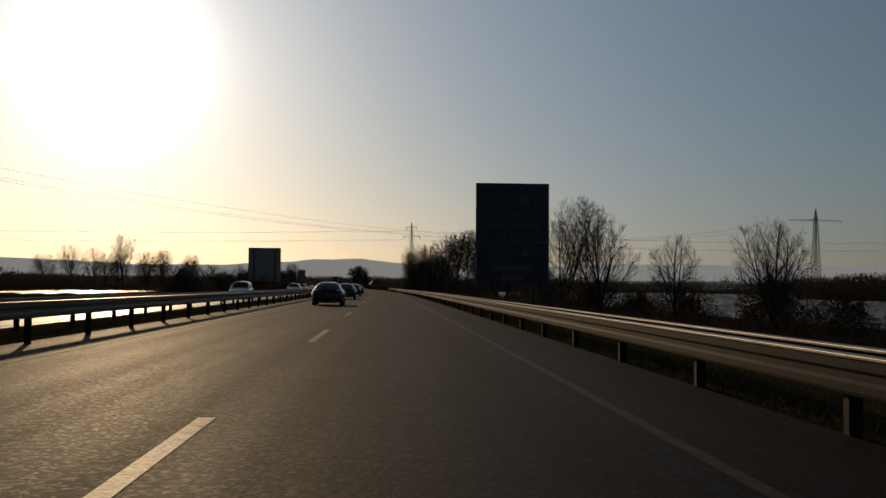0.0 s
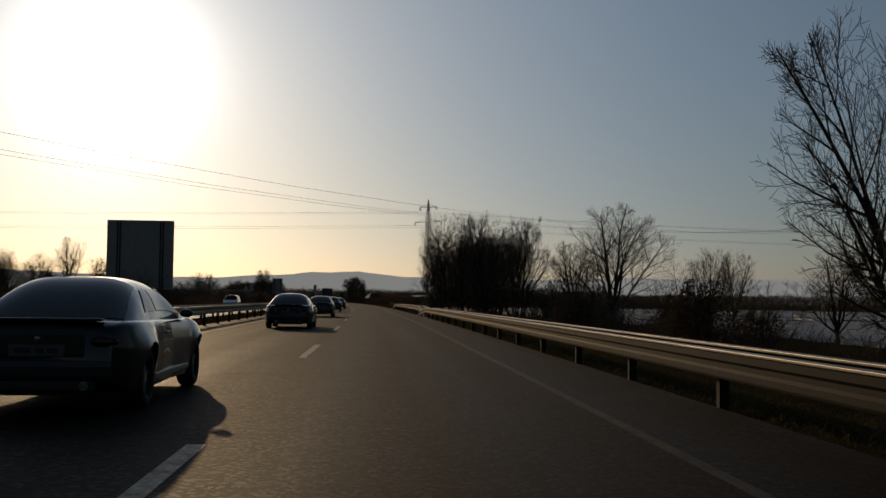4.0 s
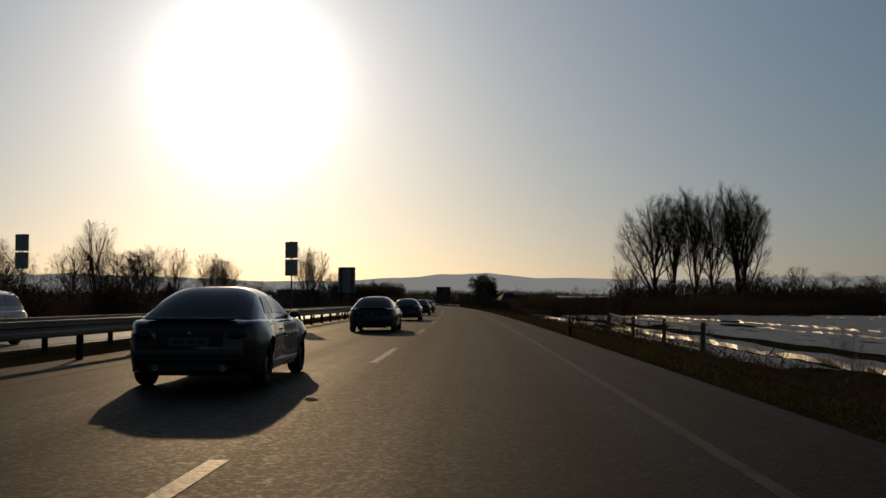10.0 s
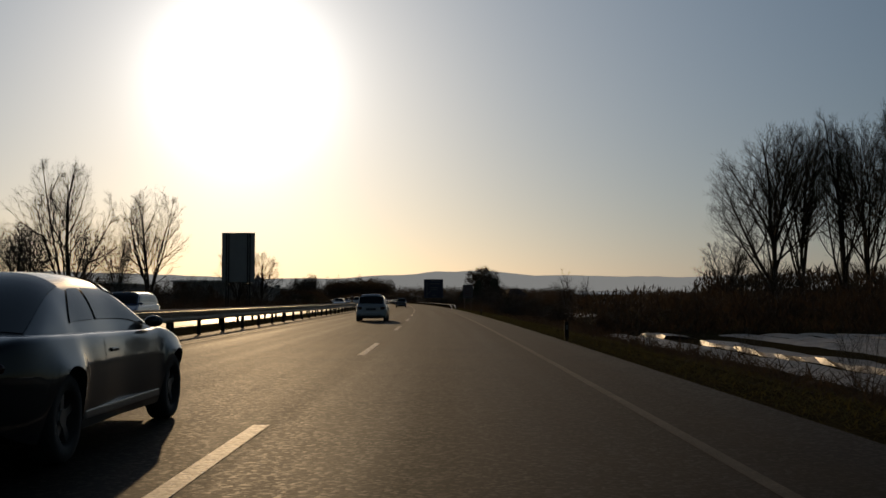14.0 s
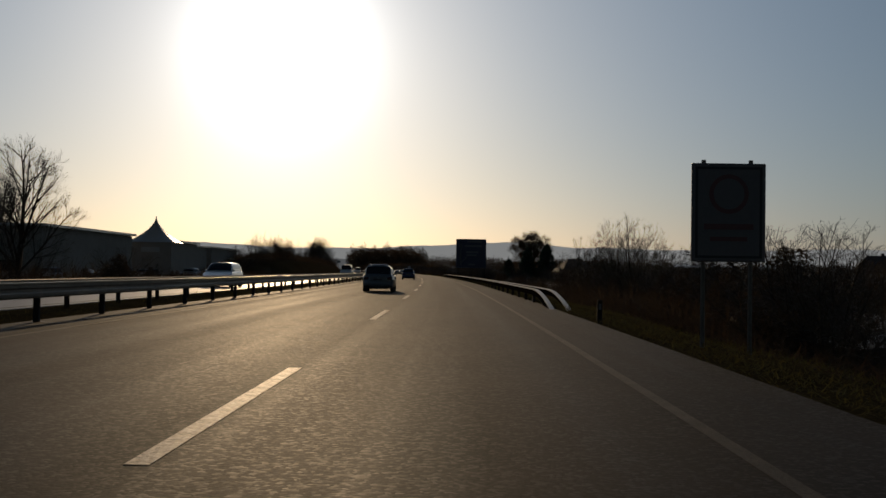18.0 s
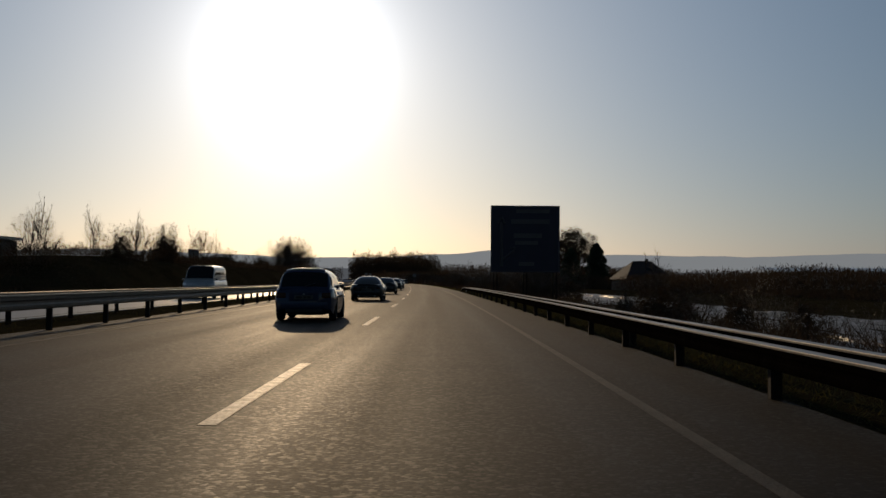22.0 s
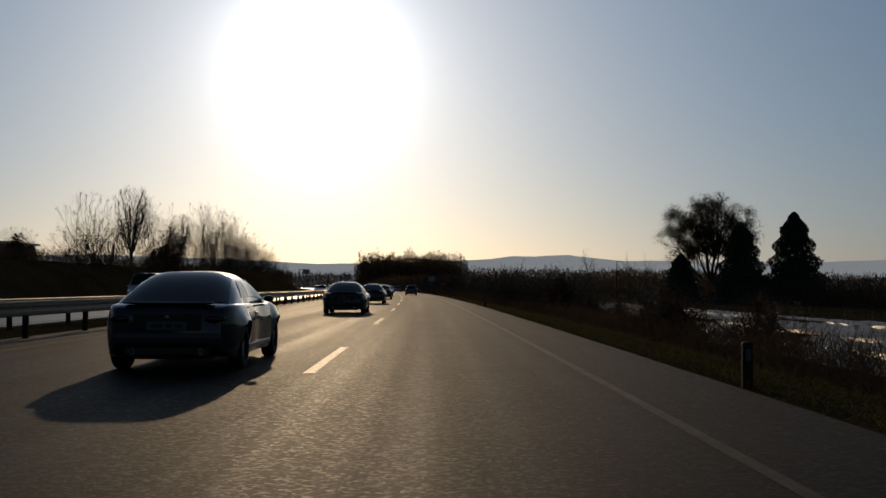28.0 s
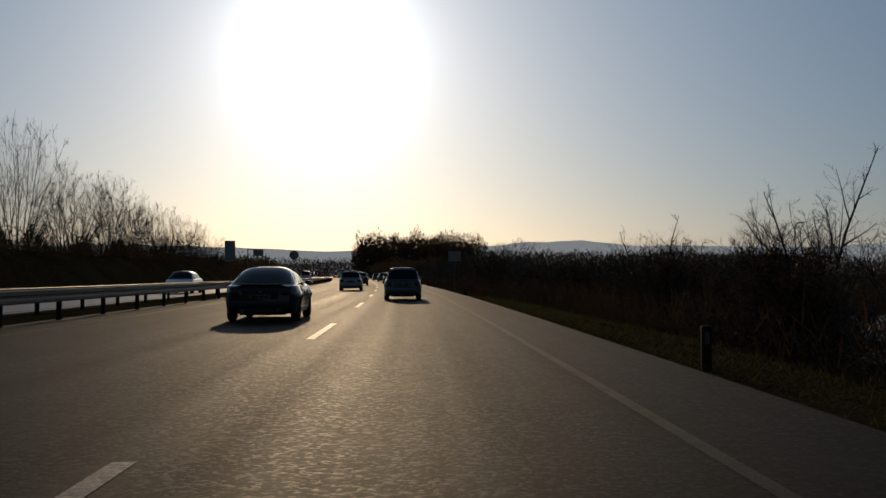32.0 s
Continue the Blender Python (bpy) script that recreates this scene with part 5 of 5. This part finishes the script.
def car_parts(kind, paint_mat):
    """A car at the origin, its rear at y 0 and its nose ahead."""
    c = CarShape(kind)
    L, W, belt, r0, r1, f1, f0 = c.L, c.W, c.belt, c.r0, c.r1, c.f1, c.f0
    t = new("car")
    part("body", c.body(paint_mat), t)
    part("cabin", c.patch("cabin", paint_mat, r0, f0, 0.0, 2.0, 44, 32, 0.0), t)
    slope = (r1 - r0) * 0.1
    part("window", c.patch("window", GLASS, r0 + slope, r1 - slope * 0.8, 0.4, 1.6, 8, 24, 0.008), t, label="dark tinted rear window")
    part("window", c.patch("window", GLASS, f1 + 0.06, f0 - 0.08, 0.38, 1.62, 8, 24, 0.008), t, label="dark windscreen")
    tall = c.roof > 1.8
    for sx in (-1, 1):
        lo, hi = (0.04, 0.36) if sx > 0 else (1.96, 1.64)
        mid = (r1 + f1) / 2 - (0.15 if kind == "coupe" else 0.0)
        part("window", c.patch("window", GLASS, (r0 + (r1 - r0) * (0.75 if kind == "coupe" else 0.5), r1 + 0.05), (mid - 0.03, mid - 0.03), lo, hi, 6, 8, 0.008), t, label="dark side window")
        part("window", c.patch("window", GLASS, (mid + 0.03, mid + 0.03), (f0 - 0.28, f1 - 0.02), lo, hi, 6, 8, 0.008), t, label="dark side window")
        part("door_seam", c.seam(sx, [(f0 - 0.28, belt - 0.06), (f0 - 0.3, 0.36), (f0 - 0.42, 0.27), (mid - 0.1, 0.27), (mid - 0.16, 0.4), (mid - 0.05, belt - 0.06)]), t)
        yh = mid + 0.16
        part("door_handle", box_mesh("door_handle", paint_mat, sx * (c.side(yh, belt - 0.15) + 0.008) - 0.014, sx * (c.side(yh, belt - 0.15) + 0.008) + 0.014, yh - 0.09, yh + 0.09, belt - 0.165, belt - 0.135, 0.01), t)
        xm = W * 0.97 if not tall else W * 1.04
        m = part("side_mirror", blob("side_mirror", paint_mat, sx * xm, f0 - 0.3, belt + 0.05, 0.085, 0.055, 0.055), t)
        part("mirror_glass", blob("mirror_glass", GLASS, sx * xm, f0 - 0.345, belt + 0.05, 0.07, 0.02, 0.043), m)
        if kind == "coupe":
            part("tail_lamp", blob("tail_lamp", RED_LAMP, sx * W * 0.68, 0.035, belt - 0.19, 0.15, 0.055, 0.068), t, label="dark red tail lamp cluster")
            part("sill", box_mesh("sill", RIM, sx * c.side(2.6, 0.3) - 0.03, sx * c.side(2.6, 0.3) + 0.025, 1.2, 3.18, 0.26, 0.325, 0.012), t, label="polished metal sill strip")
            part("exhaust", bars_mesh("exhaust", RIM, [((sx * W * 0.5, -0.02, 0.28), (sx * W * 0.5, 0.35, 0.28), 0.045)], 12), t, label="bright round exhaust pipe")
        elif tall or kind == "estate":
            part("tail_lamp", box_mesh("tail_lamp", RED_LAMP, sx * W * 0.84 - 0.06, sx * W * 0.84 + 0.06, -0.012, 0.1, belt - 0.4, belt - 0.1, 0.02), t, label="upright red tail lamp")
        else:
            part("tail_lamp", box_mesh("tail_lamp", RED_LAMP, sx * W * 0.74 - 0.13, sx * W * 0.74 + 0.13, -0.012, 0.1, belt - 0.27, belt - 0.11, 0.03), t, label="red tail lamp")
        part("head_lamp", blob("head_lamp", CLEAR_LAMP, sx * W * 0.62, L - 0.17, belt - 0.31, 0.14, 0.12, 0.06), t, label="clear head lamp")
        for y in c.axles:
            w = part("wheel", TYRE_MESH, t, Matrix.Translation((sx * (W - 0.1), y, 0.315)))
            part("rim", RIM_MESH, w)
    part("rear_bumper", box_mesh("rear_bumper", TRIM if tall else paint_mat, -W * 0.8, W * 0.8, -0.035, 0.14, 0.31, 0.53, 0.07), t)
    part("diffuser", box_mesh("diffuser", TRIM, -W * 0.62, W * 0.62, -0.02, 0.2, 0.23, 0.33, 0.02), t)
    part("boot_lid", box_mesh("boot_lid", paint_mat, -W * 0.5, W * 0.5, -0.014, 0.06, 0.55, belt - 0.1, 0.02), t)
    if kind == "coupe":
        part("spoiler", box_mesh("spoiler", paint_mat, -W * 0.66, W * 0.66, 0.02, 0.17, belt + 0.006, belt + 0.036, 0.012), t)
    else:
        part("roof_spoiler", c.patch("roof_spoiler", paint_mat, r1 - 0.16, r1 + 0.05, 0.6, 1.4, 3, 12, 0.03), t)
        part("rear_wiper", bars_mesh("rear_wiper", TRIM, [((0, r0 - 0.01, belt + 0.05), (0.3, r0 + 0.05, belt + 0.14), 0.012)], 6), t)
    part("front_bumper", box_mesh("front_bumper", TRIM, -W * 0.66, W * 0.66, L - 0.12, L + 0.02, 0.3, 0.46, 0.04), t)
    z = 0.56 if kind == "coupe" else 0.6
    plate = part("number_plate", box_mesh("number_plate", PLATE, -0.26, 0.26, -0.03, -0.016, z, z + 0.11, 0.004), t)
    for x, w in ((-0.13, 0.16), (0.03, 0.08), (0.15, 0.1)):
        part("bar", box_mesh("bar", TRIM, x - w / 2, x + w / 2, -0.034, -0.029, z + 0.03, z + 0.08), plate)
    part("badge", blob("badge", RIM, 0, -0.014, belt - 0.16, 0.03, 0.006, 0.022), t)
    part("underbody", box_mesh("underbody", TRIM, -W * 0.6, W * 0.6, 0.3, L - 0.3, 0.16, 0.3), t)
    return t


FLEET = {}


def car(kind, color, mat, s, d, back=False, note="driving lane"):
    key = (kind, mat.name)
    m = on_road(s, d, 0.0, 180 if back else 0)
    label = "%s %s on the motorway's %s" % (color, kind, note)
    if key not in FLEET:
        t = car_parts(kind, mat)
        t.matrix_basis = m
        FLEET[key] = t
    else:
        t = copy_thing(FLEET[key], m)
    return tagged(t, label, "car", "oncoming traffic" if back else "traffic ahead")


LEFT_LANE, RIGHT_LANE = -3.5, 0.0
# one coupe copied along the passing lane to fit the camera's view each second
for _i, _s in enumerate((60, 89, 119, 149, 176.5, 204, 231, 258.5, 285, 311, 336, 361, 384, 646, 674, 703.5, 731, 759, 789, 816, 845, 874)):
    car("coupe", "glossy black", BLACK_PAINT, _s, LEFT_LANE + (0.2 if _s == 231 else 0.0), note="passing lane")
for _kind, _c, _m, _s, _d in (("hatchback", "silver", SILVER_PAINT, 433, LEFT_LANE), ("hatchback", "dark grey", GREY_PAINT, 538, LEFT_LANE), ("hatchback", "dark blue", BLUE_PAINT, 617.5, LEFT_LANE), ("hatchback", "silver", SILVER_PAINT, 925, LEFT_LANE),
                              ("saloon", "dark red", RED_PAINT, 962, LEFT_LANE), ("hatchback", "dark grey", GREY_PAINT, 895, RIGHT_LANE), ("hatchback", "silver", SILVER_PAINT, 980, RIGHT_LANE),
                              ("saloon", "dark grey", GREY_PAINT, 1015, RIGHT_LANE), ("estate", "dark blue", BLUE_PAINT, 1010, LEFT_LANE), ("hatchback", "dark grey", GREY_PAINT, 1055, RIGHT_LANE), ("van", "white", WHITE_PAINT, 1080, LEFT_LANE)):
    car(_kind, _c, _m, _s, _d, note="passing lane" if _d < -1 else "driving lane")
for _kind, _c, _m, _s, _d in (("hatchback", "silver", SILVER_PAINT, 90, -5.2), ("saloon", "dark grey", GREY_PAINT, 150, -5.2), ("estate", "silver", SILVER_PAINT, 238, -8.7), ("hatchback", "dark red", RED_PAINT, 300, -5.2),
                              ("estate", "dark blue", BLUE_PAINT, 424, -5.2), ("estate", "white", WHITE_PAINT, 549, -5.2), ("van", "white", WHITE_PAINT, 655, -5.2), ("hatchback", "silver", SILVER_PAINT, 735, -8.7), ("van", "white", WHITE_PAINT, 815, -8.7), ("saloon", "dark grey", GREY_PAINT, 920, -5.2), ("estate", "silver", SILVER_PAINT, 980, -8.7)):
    car(_kind, _c, _m, _s, median(_s) + _d, True, "opposite carriageway")

# cars far ahead, in two thinning queues
for _i in range(22):
    _kind, _c, _m = (("hatchback", "silver", SILVER_PAINT), ("saloon", "dark grey", GREY_PAINT), ("estate", "dark blue", BLUE_PAINT), ("hatchback", "dark grey", GREY_PAINT), ("saloon", "dark red", RED_PAINT))[(_i * 3) % 5]
    car(_kind, _c, _m, 1120 + 19 * (_i // 2) + 8 * (_i % 2), LEFT_LANE if _i % 2 else RIGHT_LANE, note="far stretch")
for _i in range(10):
    _kind, _c, _m = (("hatchback", "silver", SILVER_PAINT), ("van", "white", WHITE_PAINT), ("estate", "silver", SILVER_PAINT), ("saloon", "dark grey", GREY_PAINT))[_i % 4]
    car(_kind, _c, _m, 1030 + 33 * _i, median(1100) - (5.2 if _i % 2 else 8.7), True, "opposite carriageway")
# cars parked before the halls
for _i in range(6):
    _kind, _c, _m = (("hatchback", "silver", SILVER_PAINT), ("saloon", "dark grey", GREY_PAINT), ("estate", "silver", SILVER_PAINT))[_i % 3]
    _t = copy_thing(FLEET[(_kind, _m.name)], on_road(575 + 11.5 * _i, -33.5, ground_height(575 + 11.5 * _i, -33.5), 65 + (_i * 37) % 20))
    tagged(_t, "%s %s parked in front of the halls" % (_c, _kind), "car", "parked cars")
